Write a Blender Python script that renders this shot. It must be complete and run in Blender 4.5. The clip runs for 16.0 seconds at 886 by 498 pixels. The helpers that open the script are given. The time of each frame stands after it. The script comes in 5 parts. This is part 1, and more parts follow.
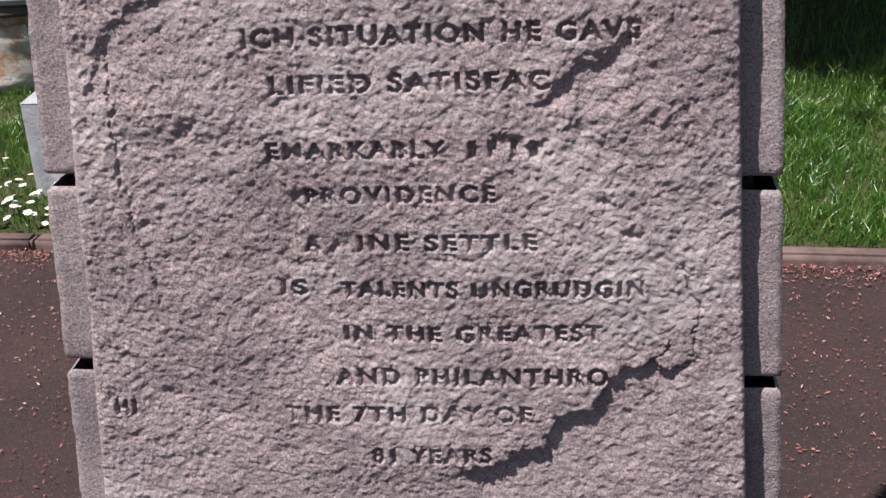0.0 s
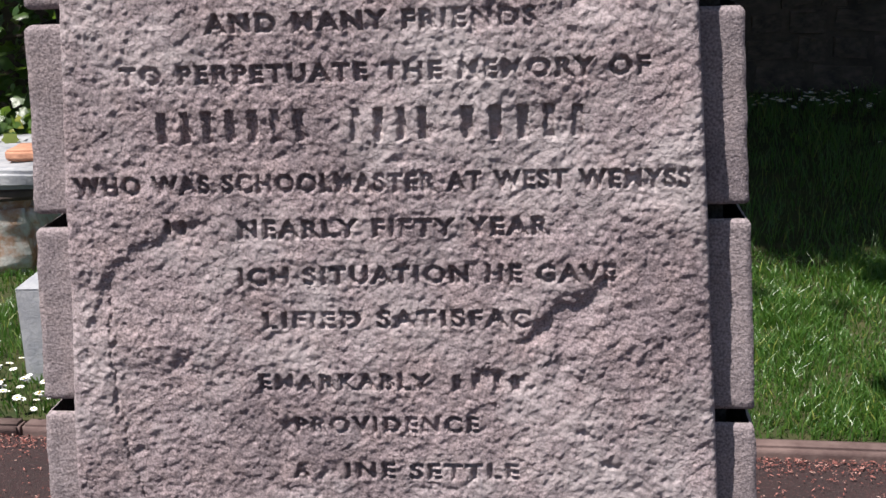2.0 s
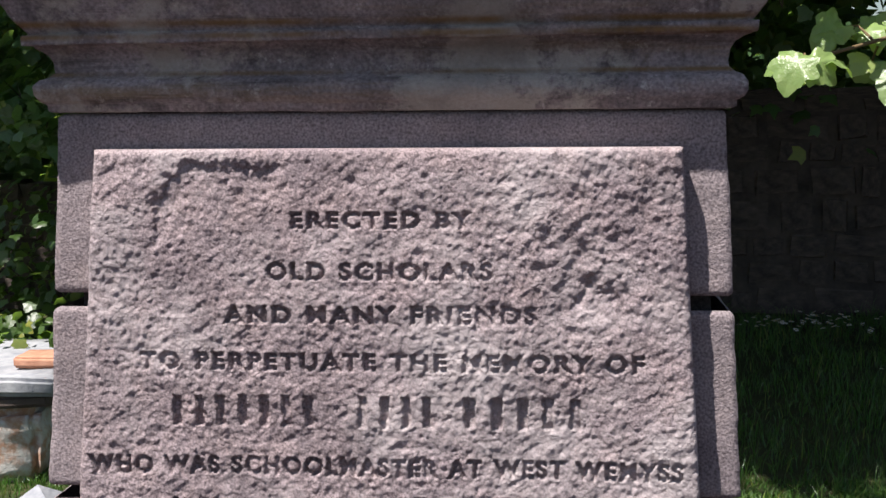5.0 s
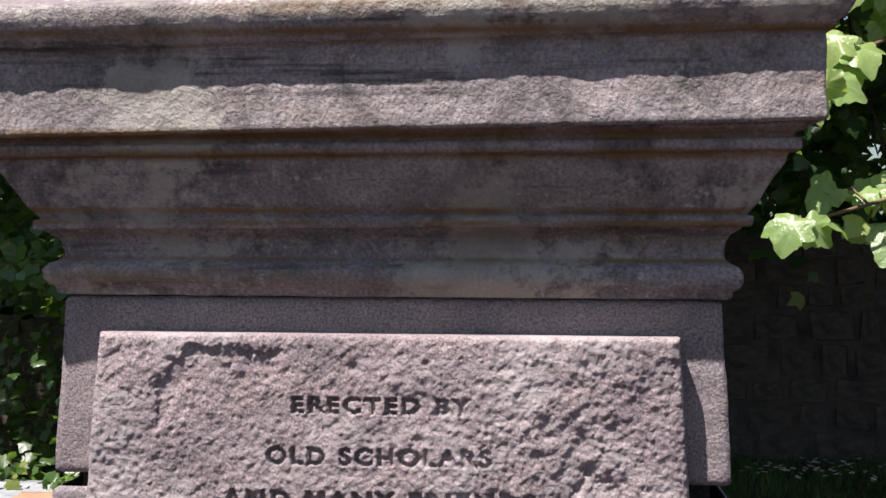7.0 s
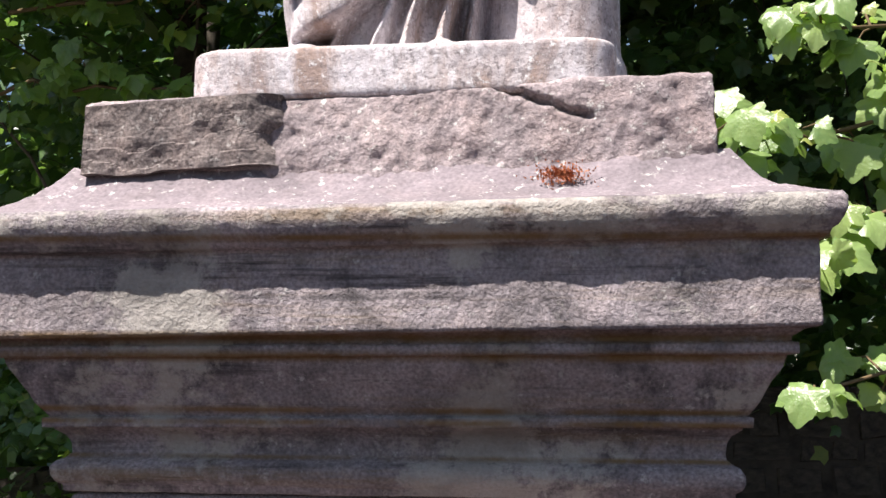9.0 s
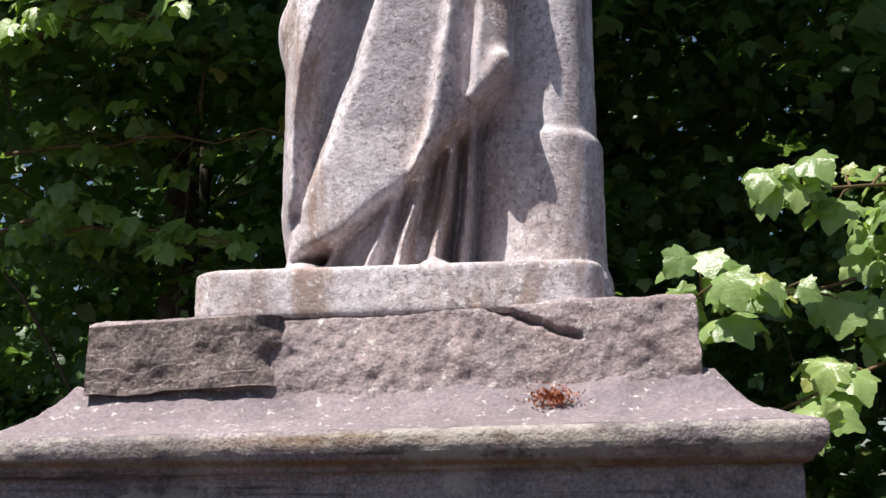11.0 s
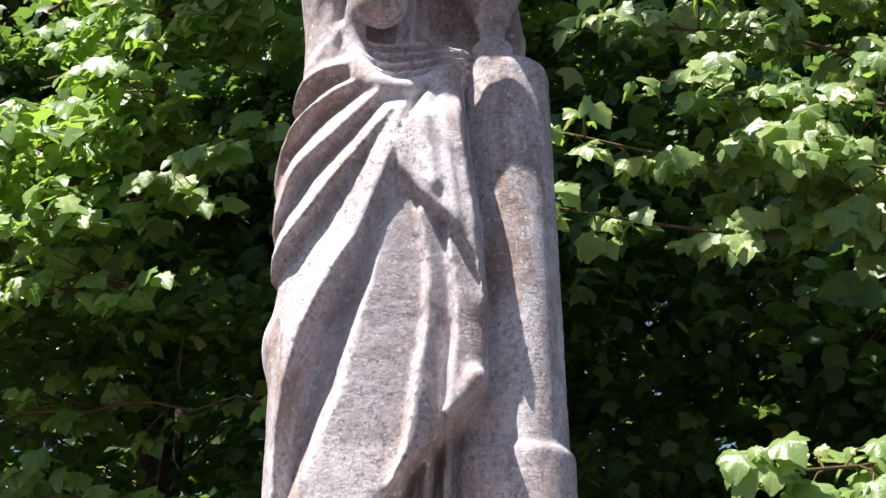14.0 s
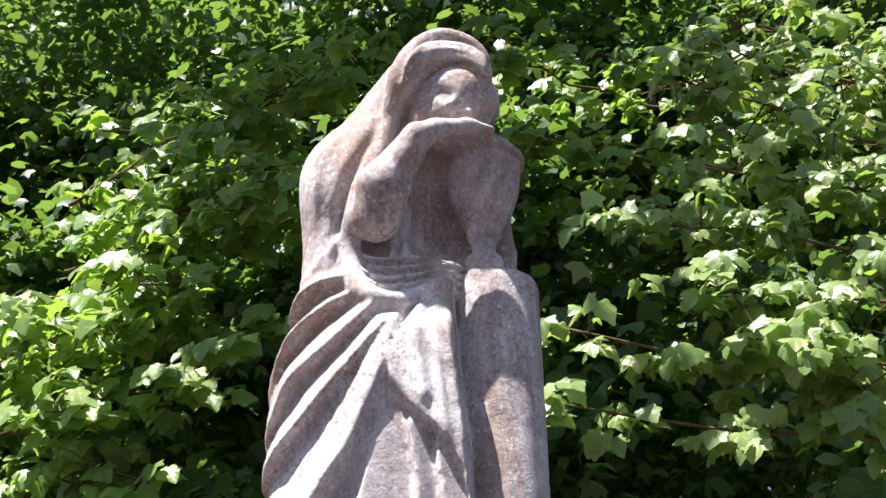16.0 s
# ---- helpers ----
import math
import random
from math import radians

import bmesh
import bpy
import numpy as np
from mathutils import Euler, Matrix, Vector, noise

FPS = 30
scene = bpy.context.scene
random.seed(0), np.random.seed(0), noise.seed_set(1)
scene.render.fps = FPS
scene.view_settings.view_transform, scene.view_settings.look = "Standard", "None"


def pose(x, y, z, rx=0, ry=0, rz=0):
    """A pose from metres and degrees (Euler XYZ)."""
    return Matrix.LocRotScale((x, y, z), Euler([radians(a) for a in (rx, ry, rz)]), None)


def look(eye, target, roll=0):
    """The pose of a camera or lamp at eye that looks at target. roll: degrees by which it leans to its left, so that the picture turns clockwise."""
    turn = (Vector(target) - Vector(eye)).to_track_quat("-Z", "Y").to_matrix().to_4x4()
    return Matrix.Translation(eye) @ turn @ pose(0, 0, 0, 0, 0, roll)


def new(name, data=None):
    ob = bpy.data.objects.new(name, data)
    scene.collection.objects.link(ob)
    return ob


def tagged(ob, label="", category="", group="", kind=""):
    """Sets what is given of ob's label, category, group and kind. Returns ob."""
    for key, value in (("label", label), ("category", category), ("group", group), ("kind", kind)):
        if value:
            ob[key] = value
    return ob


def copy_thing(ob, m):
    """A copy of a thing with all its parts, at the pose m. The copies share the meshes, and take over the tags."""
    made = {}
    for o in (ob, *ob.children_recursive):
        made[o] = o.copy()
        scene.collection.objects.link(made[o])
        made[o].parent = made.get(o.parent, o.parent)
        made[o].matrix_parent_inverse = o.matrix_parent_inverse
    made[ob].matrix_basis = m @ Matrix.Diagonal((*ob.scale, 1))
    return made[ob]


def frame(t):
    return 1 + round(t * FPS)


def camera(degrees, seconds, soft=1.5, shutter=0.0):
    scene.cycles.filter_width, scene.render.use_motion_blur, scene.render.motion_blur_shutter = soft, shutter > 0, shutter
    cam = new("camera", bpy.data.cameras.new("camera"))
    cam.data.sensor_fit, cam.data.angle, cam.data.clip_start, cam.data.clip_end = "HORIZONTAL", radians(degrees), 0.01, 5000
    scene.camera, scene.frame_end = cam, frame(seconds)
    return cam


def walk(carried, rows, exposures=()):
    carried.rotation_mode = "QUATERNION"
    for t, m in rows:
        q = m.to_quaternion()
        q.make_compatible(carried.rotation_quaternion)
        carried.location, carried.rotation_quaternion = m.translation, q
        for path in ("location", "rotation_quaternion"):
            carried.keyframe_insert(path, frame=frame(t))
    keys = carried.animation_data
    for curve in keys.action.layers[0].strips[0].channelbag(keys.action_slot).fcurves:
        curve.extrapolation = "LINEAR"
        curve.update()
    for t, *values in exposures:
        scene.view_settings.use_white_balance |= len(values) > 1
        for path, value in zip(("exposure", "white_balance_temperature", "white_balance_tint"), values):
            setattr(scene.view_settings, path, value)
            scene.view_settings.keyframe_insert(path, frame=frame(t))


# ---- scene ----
cam = camera(39.5, 16.0)
PATH = [
    (0, (0.011, -0.006, 1.343), (-0.182, 1.81, 0.529), -2.9),
    (0.5, (0.012, -0.01, 1.358), (-0.174, 1.834, 0.607), -2.3),
    (1, (0.015, -0.013, 1.374), (-0.163, 1.854, 0.678), -2.4),
    (1.5, (0.016, -0.021, 1.391), (-0.157, 1.872, 0.768), -2.3),
    (2, (0.018, -0.032, 1.407), (-0.154, 1.881, 0.851), -2.1),
    (2.5, (0.021, -0.039, 1.418), (-0.148, 1.888, 0.908), -1.6),
    (3, (0.023, -0.044, 1.431), (-0.14, 1.898, 0.982), -0.7),
    (3.5, (0.023, -0.047, 1.446), (-0.142, 1.908, 1.056), -0.9),
    (4, (0.022, -0.051, 1.463), (-0.144, 1.915, 1.132), -0.7),
    (4.2, (0.022, -0.055, 1.47), (-0.147, 1.913, 1.158), -0.6),
    (6.3, (0.024, -0.068, 1.513), (-0.161, 1.922, 1.419), -0.4),
    (6.5, (0.02, -0.07, 1.52), (-0.158, 1.92, 1.452), -0.3),
    (7, (0.023, -0.075, 1.531), (-0.155, 1.916, 1.509), 0.2),
    (7.5, (0.035, -0.079, 1.542), (-0.162, 1.911, 1.581), 0.3),
    (8, (0.037, -0.084, 1.555), (-0.164, 1.904, 1.645), -0.1),
    (8.5, (0.039, -0.083, 1.565), (-0.169, 1.901, 1.698), 0.2),
    (9, (0.039, -0.092, 1.576), (-0.172, 1.886, 1.788), 0.3),
    (9.2, (0.038, -0.097, 1.589), (-0.173, 1.878, 1.82), 0.4),
    (11.3, (0.042, -0.14, 1.66), (-0.148, 1.802, 2.097), -0.2),
    (11.5, (0.043, -0.141, 1.661), (-0.146, 1.796, 2.125), -0.2),
    (12, (0.042, -0.151, 1.668), (-0.133, 1.764, 2.22), -0.2),
    (12.5, (0.046, -0.162, 1.674), (-0.122, 1.729, 2.302), -0.3),
    (13, (0.051, -0.171, 1.687), (-0.114, 1.703, 2.367), -0.1),
    (13.5, (0.048, -0.18, 1.693), (-0.102, 1.672, 2.433), -0.3),
    (14, (0.045, -0.191, 1.702), (-0.097, 1.64, 2.494), -0.3),
    (14.5, (0.041, -0.207, 1.715), (-0.093, 1.597, 2.568), 0.2),
    (15, (0.046, -0.215, 1.715), (-0.09, 1.553, 2.638), 0.1),
    (15.5, (0.084, -0.223, 1.716), (-0.095, 1.505, 2.706), 0.5),
    (16, (0.075, -0.225, 1.713), (-0.08, 1.464, 2.772), 0.3),
]
walk(cam, [(t, look(eye, target, roll)) for t, eye, target, roll in PATH], [(0, 0.84), (2, 0.84), (4, 0.95), (7, 1.02), (9, 1.20), (11.5, 0.76), (13, 1.02), (16, 1.4)])

# ---- light ----
SUN = Vector((-1.02, -1.04, 2.9)).normalized()
elev, azim = math.asin(SUN.z), math.atan2(SUN.x, SUN.y)
world = bpy.data.worlds.new("sky")
scene.world = world
world.use_nodes = True
wn, wl = world.node_tree.nodes, world.node_tree.links
sky = wn.new("ShaderNodeTexSky")
sky.sky_type, sky.sun_disc = "NISHITA", False
sky.sun_elevation, sky.sun_rotation = elev, azim
wl.new(sky.outputs[0], wn["Background"].inputs[0])
wn["Background"].inputs[1].default_value = 0.05
sun = new("sun", bpy.data.lights.new("sun", "SUN"))
sun.data.energy, sun.data.angle, sun.data.color = 5.0, radians(0.53), (1.0, 0.94, 0.90)
sun.matrix_world = look(SUN * 20, (0, 0, 0))


# ---- materials ----
class Mat:
    """A node material: a principled surface with helpers that chain textures."""

    def __init__(self, name, rough=0.85, spec=0.3):
        self.m = bpy.data.materials.new(name)
        self.m.use_nodes = True
        self.t = self.m.node_tree
        self.n, self.l = self.t.nodes, self.t.links
        self.b = self.n["Principled BSDF"]
        self.b.inputs["Roughness"].default_value = rough
        self.b.inputs["Specular IOR Level"].default_value = spec
        self.co = self.n.new("ShaderNodeTexCoord").outputs["Object"]

    def noise(self, scale, detail=6.0, rough=0.6, dist=0.0):
        n = self.n.new("ShaderNodeTexNoise")
        n.inputs["Scale"].default_value, n.inputs["Detail"].default_value = scale, detail
        n.inputs["Roughness"].default_value, n.inputs["Distortion"].default_value = rough, dist
        self.l.new(self.co, n.inputs["Vector"])
        return n.outputs["Fac"]

    def cells(self, scale, feature="F1"):
        n = self.n.new("ShaderNodeTexVoronoi")
        n.feature = feature
        n.inputs["Scale"].default_value = scale
        self.l.new(self.co, n.inputs["Vector"])
        return n

    def ramp(self, fac, *stops):
        n = self.n.new("ShaderNodeValToRGB")
        e = n.color_ramp.elements
        while len(e) < len(stops):
            e.new(0.5)
        for k, (p, c) in zip(e, stops):
            k.position = p
            k.color = (c, c, c, 1) if isinstance(c, (int, float)) else (*c, 1)
        self.l.new(fac, n.inputs[0])
        return n.outputs[0]

    def mix(self, fac, a, b, how="MIX"):
        n = self.n.new("ShaderNodeMix")
        n.data_type, n.blend_type = "RGBA", how
        for socket, v in ((n.inputs[0], fac), (n.inputs[6], a), (n.inputs[7], b)):
            if isinstance(v, (int, float)):
                socket.default_value = v
            elif isinstance(v, tuple):
                socket.default_value = (*v, 1)
            else:
                self.l.new(v, socket)
        return n.outputs[2]

    def math(self, op, a, b):
        n = self.n.new("ShaderNodeMath")
        n.operation = op
        for socket, v in zip(n.inputs, (a, b)):
            if isinstance(v, (int, float)):
                socket.default_value = v
            else:
                self.l.new(v, socket)
        return n.outputs[0]

    def done(self, color, height=None, metres=0.001, rough=None):
        if isinstance(color, tuple):
            self.b.inputs["Base Color"].default_value = (*color, 1)
        else:
            self.l.new(color, self.b.inputs["Base Color"])
        if height is not None:
            n = self.n.new("ShaderNodeBump")
            n.inputs["Distance"].default_value = metres
            n.inputs["Strength"].default_value = 1.0
            self.l.new(height, n.inputs["Height"])
            self.l.new(n.outputs[0], self.b.inputs["Normal"])
        if rough is not None:
            self.l.new(rough, self.b.inputs["Roughness"])
        return self.m


def stone(name, dark, light, tint, grain=420.0, blotch=9.0, lichen=0.0, soot=0.0, bump=0.0012, white=0.0, streak=0.0, pale=0.0, salt=0.75):
    m = Mat(name, 0.9, 0.25)
    col = m.ramp(m.noise(blotch, 8, 0.65), (0.3, dark), (0.72, light))
    col = m.mix(m.ramp(m.noise(blotch * 3.3, 6, 0.7), (0.45, 0.0), (0.75, 0.55)), col, tint)
    speck = m.noise(grain, 2, 0.5)
    col = m.mix(salt, col, m.ramp(speck, (0.3, 0.35), (0.5, 0.95), (0.72, 1.5)), "MULTIPLY")
    if pale:
        col = m.mix(m.ramp(m.noise(5.5, 8, 0.68), (0.50, 0.0), (0.66, pale)), col, (0.50, 0.45, 0.45))
    if soot:
        col = m.mix(m.ramp(m.noise(13, 9, 0.72, 0.6), (0.46, 0.0), (0.66, soot)), col, (0.045, 0.042, 0.045))
    if lichen:
        col = m.mix(m.ramp(m.noise(17, 7, 0.7), (0.58, 0.0), (0.7, lichen)), col, (0.29, 0.185, 0.06))
    if white:
        col = m.mix(m.ramp(m.noise(95, 4, 0.75), (0.6, 0.0), (0.68, white)), col, (0.6, 0.58, 0.54))
    if streak:
        keep = m.co
        mp = m.n.new("ShaderNodeMapping")
        mp.inputs["Scale"].default_value = (2.2, 2.2, 42)
        m.l.new(keep, mp.inputs["Vector"])
        m.co = mp.outputs[0]
        col = m.mix(m.ramp(m.noise(1.0, 6, 0.65), (0.54, 0.0), (0.68, 0.6 * streak)), col, (0.27, 0.19, 0.10))
        col = m.mix(m.ramp(m.noise(1.7, 6, 0.65), (0.56, 0.0), (0.70, streak)), col, (0.05, 0.045, 0.045))
        m.co = keep
        col = m.mix(m.ramp(m.noise(6.5, 8, 0.72), (0.53, 0.0), (0.58, 0.8 * streak)), col, (0.44, 0.405, 0.36))
        col = m.mix(m.ramp(m.noise(3.1, 8, 0.7), (0.52, 0.0), (0.62, 0.45 * streak)), col, (0.085, 0.075, 0.07))
        # rusty lichen along the ledges of the mouldings
        sep = m.n.new("ShaderNodeSeparateXYZ")
        m.l.new(keep, sep.inputs[0])
        band = None
        for zc, w in ((1.511, 0.003), (1.541, 0.004), (1.551, 0.004), (1.595, 0.006), (1.610, 0.006), (1.6885, 0.004)):
            v = m.math("SUBTRACT", 1.0, m.math("DIVIDE", m.math("ABSOLUTE", m.math("SUBTRACT", sep.outputs[2], zc), 0.0), w))
            band = v if band is None else m.math("MAXIMUM", band, v)
        patchy = m.ramp(m.noise(9, 7, 0.7), (0.32, 0.0), (0.55, 0.85))
        col = m.mix(m.math("MULTIPLY", m.ramp(band, (0.0, 0.0), (0.8, 1.0)), patchy), col, (0.21, 0.125, 0.045))
        col = m.mix(0.10, col, m.ramp(speck, (0.3, 0.45), (0.5, 1.0), (0.7, 1.55)), "MULTIPLY")
    h = m.math("ADD", m.math("MULTIPLY", m.noise(grain * 0.6, 4, 0.7), 0.7), m.math("MULTIPLY", m.noise(60, 6, 0.7), 1.2))
    return m.done(col, h, bump)


GRANITE = stone("pink_grey_granite", (0.235, 0.188, 0.200), (0.375, 0.306, 0.314), (0.41, 0.312, 0.30), 520, 7, soot=0.3, bump=0.0027, pale=0.7)
DIE = stone("grey_die_stone", (0.20, 0.168, 0.178), (0.33, 0.28, 0.285), (0.36, 0.29, 0.28), 480, 8, soot=0.2, bump=0.0020)
CORNICE = stone("weathered_sandstone", (0.18, 0.160, 0.164), (0.40, 0.345, 0.355), (0.38, 0.305, 0.285), 330, 7, lichen=0.15, soot=0.85, bump=0.0030, white=0.5, streak=0.95, salt=0.45)
CAP = stone("eroded_sandstone", (0.22, 0.18, 0.183), (0.40, 0.335, 0.335), (0.42, 0.315, 0.285), 300, 7, soot=0.4, bump=0.0032, white=0.85, salt=0.5)
WEATHERING = stone("purple_grey_sandstone", (0.165, 0.137, 0.147), (0.285, 0.240, 0.255), (0.29, 0.235, 0.235), 300, 7, soot=0.35, bump=0.0014, white=0.85, salt=0.35)
PLINTH = stone("dark_sandstone", (0.11, 0.092, 0.086), (0.25, 0.205, 0.19), (0.28, 0.21, 0.18), 380, 9, soot=0.7, bump=0.0018, white=0.4)
MORTAR = stone("dark_joint", (0.03, 0.028, 0.027), (0.07, 0.06, 0.055), (0.06, 0.05, 0.04), 400, 20)


def statue_stone():
    m = Mat("weathered_statue_stone", 0.82, 0.3)
    col = m.ramp(m.noise(7, 8, 0.6), (0.3, (0.50, 0.45, 0.465)), (0.7, (0.76, 0.71, 0.73)))
    # rusty brown runs down the cloth, grey lichen and fine dark pits
    keep = m.co
    mp = m.n.new("ShaderNodeMapping")
    mp.inputs["Scale"].default_value = (1.0, 1.0, 0.35)
    m.l.new(keep, mp.inputs["Vector"])
    m.co = mp.outputs[0]
    col = m.mix(m.ramp(m.noise(9, 9, 0.72, 0.8), (0.46, 0.0), (0.60, 0.85)), col, (0.31, 0.205, 0.155))
    m.co = keep
    col = m.mix(m.ramp(m.noise(24, 8, 0.75), (0.48, 0.0), (0.62, 0.6)), col, (0.30, 0.265, 0.275))
    pits = m.ramp(m.noise(170, 6, 0.82), (0.49, 0.0), (0.61, 0.9))
    col = m.mix(m.math("MULTIPLY", pits, m.ramp(m.noise(9, 6, 0.7), (0.35, 0.25), (0.6, 1.0))), col, (0.16, 0.135, 0.135))
    col = m.mix(m.ramp(m.noise(120, 6, 0.8), (0.56, 0.0), (0.65, 0.85)), col, (0.82, 0.80, 0.80))
    h = m.math("ADD", m.noise(320, 4, 0.7), m.math("MULTIPLY", m.noise(50, 5, 0.6), 1.5))
    return m.done(col, h, 0.0009)


STATUE = statue_stone()


def leaf_mat(name, a, b, c, through_light=(0.26, 0.43, 0.05), share=0.42):
    m = Mat(name, 0.36, 0.7)
    isl = m.n.new("ShaderNodeNewGeometry").outputs["Random Per Island"]
    col = m.ramp(isl, (0.0, a), (0.55, b), (0.93, c), (1.0, (0.36, 0.36, 0.08)))
    col = m.mix(m.ramp(m.noise(60, 4, 0.6), (0.35, 0.0), (0.7, 0.45)), col, c)
    m.done(col, m.noise(140, 3, 0.5), 0.0015)
    tr = m.n.new("ShaderNodeBsdfTranslucent")
    m.l.new(m.mix(0.65, col, through_light), tr.inputs[0])
    mx = m.n.new("ShaderNodeMixShader")
    mx.inputs[0].default_value = share
    m.l.new(m.b.outputs[0], mx.inputs[1])
    m.l.new(tr.outputs[0], mx.inputs[2])
    m.l.new(mx.outputs[0], m.n["Material Output"].inputs[0])
    return m.m


# one leaf in two tones: dark copy paints crown shade, bright copy paints sunlight
LEAF_SHADE = leaf_mat("shaded_sycamore_leaf", (0.024, 0.066, 0.034), (0.052, 0.122, 0.052), (0.14, 0.23, 0.075))
LEAF_SUNLIT = leaf_mat("sunlit_sycamore_leaf", (0.120, 0.230, 0.068), (0.205, 0.340, 0.095), (0.34, 0.455, 0.130), (0.38, 0.58, 0.05), 0.50)
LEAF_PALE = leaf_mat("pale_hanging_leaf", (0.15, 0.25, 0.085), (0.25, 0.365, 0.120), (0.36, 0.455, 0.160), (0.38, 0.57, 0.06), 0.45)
IVY_AND_SHADE = leaf_mat("undergrowth_and_shade_leaf", (0.025, 0.055, 0.015), (0.045, 0.09, 0.02), (0.07, 0.12, 0.03))
BLADE = leaf_mat("grass_blade", (0.022, 0.075, 0.012), (0.048, 0.135, 0.020), (0.10, 0.17, 0.035), (0.12, 0.30, 0.02), 0.35)


def simple(name, a, b, scale, rough=0.85, bump=0.002, bscale=80):
    m = Mat(name, rough, 0.25)
    return m.done(m.ramp(m.noise(scale, 8, 0.65), (0.32, a), (0.68, b)), m.noise(bscale, 6, 0.7), bump)


def asphalt_mat():
    m = Mat("old_asphalt", 0.92, 0.2)
    col = m.ramp(m.noise(3.5, 6, 0.6), (0.3, (0.036, 0.019, 0.021)), (0.7, (0.066, 0.033, 0.034)))
    col = m.mix(m.ramp(m.cells(130).outputs["Distance"], (0.1, 0.0), (0.6, 0.6)), col, (0.035, 0.03, 0.03))
    col = m.mix(m.ramp(m.noise(70, 5, 0.75), (0.6, 0.0), (0.72, 0.6)), col, (0.20, 0.09, 0.07))
    col = m.mix(m.ramp(m.noise(150, 3, 0.7), (0.60, 0.0), (0.70, 0.7)), col, (0.17, 0.12, 0.12))
    return m.done(col, m.math("ADD", m.noise(210, 4, 0.7), m.noise(40, 4, 0.6)), 0.005)


ASPHALT = asphalt_mat()
SOIL = simple("lawn_soil", (0.022, 0.036, 0.010), (0.060, 0.058, 0.024), 14, 0.95, 0.006, 60)
KERB = simple("concrete_kerb", (0.085, 0.055, 0.052), (0.17, 0.12, 0.11), 12, 0.9, 0.0015, 150)
MARBLE = simple("pale_grave_stone", (0.20, 0.21, 0.235), (0.38, 0.385, 0.40), 14, 0.8, 0.003, 70)
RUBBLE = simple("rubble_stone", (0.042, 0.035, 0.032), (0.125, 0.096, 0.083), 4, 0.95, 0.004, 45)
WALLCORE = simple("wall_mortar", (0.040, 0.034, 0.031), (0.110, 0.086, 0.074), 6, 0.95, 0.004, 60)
BARK = simple("sycamore_bark", (0.05, 0.04, 0.032), (0.13, 0.11, 0.085), 9, 0.95, 0.006, 35)
TWIG = simple("green_brown_twig", (0.09, 0.06, 0.03), (0.16, 0.11, 0.055), 20, 0.8, 0.001, 90)
PETAL = simple("white_petal", (0.72, 0.72, 0.70), (0.82, 0.82, 0.80), 30, 0.7, 0.0005, 200)
YELLOW = simple("yellow_disc", (0.55, 0.36, 0.03), (0.65, 0.45, 0.05), 200, 0.8, 0.0005, 400)
MOSS = simple("rust_moss", (0.34, 0.10, 0.045), (0.48, 0.19, 0.09), 90, 0.95, 0.002, 200)
REDSTONE = simple("red_sandstone", (0.34, 0.16, 0.10), (0.50, 0.27, 0.18), 18, 0.9, 0.002, 120)


def tomb_mat():
    m = Mat("limewashed_rubble", 0.95, 0.2)
    col = m.ramp(m.noise(9, 7, 0.7), (0.42, (0.55, 0.53, 0.50)), (0.56, (0.42, 0.25, 0.17)), (0.7, (0.28, 0.17, 0.12)))
    return m.done(col, m.noise(40, 6, 0.7), 0.008)


LIME = tomb_mat()


def litter_mat():
    m = Mat("fallen_blossom", 0.9, 0.2)
    isl = m.n.new("ShaderNodeNewGeometry").outputs["Random Per Island"]
    return m.done(m.ramp(isl, (0.0, (0.12, 0.04, 0.035)), (0.5, (0.22, 0.085, 0.072)), (0.85, (0.32, 0.155, 0.135)), (1.0, (0.42, 0.29, 0.25))))


LITTER = litter_mat()


# ---- mesh helpers ----
def mesh_np(name, verts, faces, mat, smooth=True):
    """A mesh from a vertex array and an array of triangles or quads."""
    verts, faces = np.asarray(verts, np.float32), np.asarray(faces, np.int32)
    me = bpy.data.meshes.new(name)
    k = faces.shape[1]
    me.vertices.add(len(verts))
    me.vertices.foreach_set("co", verts.ravel())
    me.loops.add(faces.size)
    me.loops.foreach_set("vertex_index", faces.ravel())
    me.polygons.add(len(faces))
    me.polygons.foreach_set("loop_start", np.arange(0, faces.size, k, dtype=np.int32))
    me.polygons.foreach_set("use_smooth", np.full(len(faces), smooth))
    me.update(calc_edges=True)
    me.validate()
    me.materials.append(mat)
    return me


def part(name, data, mat, parent, label=""):
    """Links a bmesh or a mesh as one object under a thing or a part."""
    if isinstance(data, bmesh.types.BMesh):
        me = bpy.data.meshes.new(name)
        bmesh.ops.recalc_face_normals(data, faces=data.faces[:])
        data.to_mesh(me)
        data.free()
        me.materials.append(mat)
        data = me
    ob = new(name, data)
    ob.parent = parent
    return tagged(ob, label) if label else ob


def thing(name, label, category, at=(0, 0, 0), group="", kind=""):
    ob = new(name)
    ob.empty_display_size = 0.05
    ob.location = at
    return tagged(ob, label, category, group, kind)


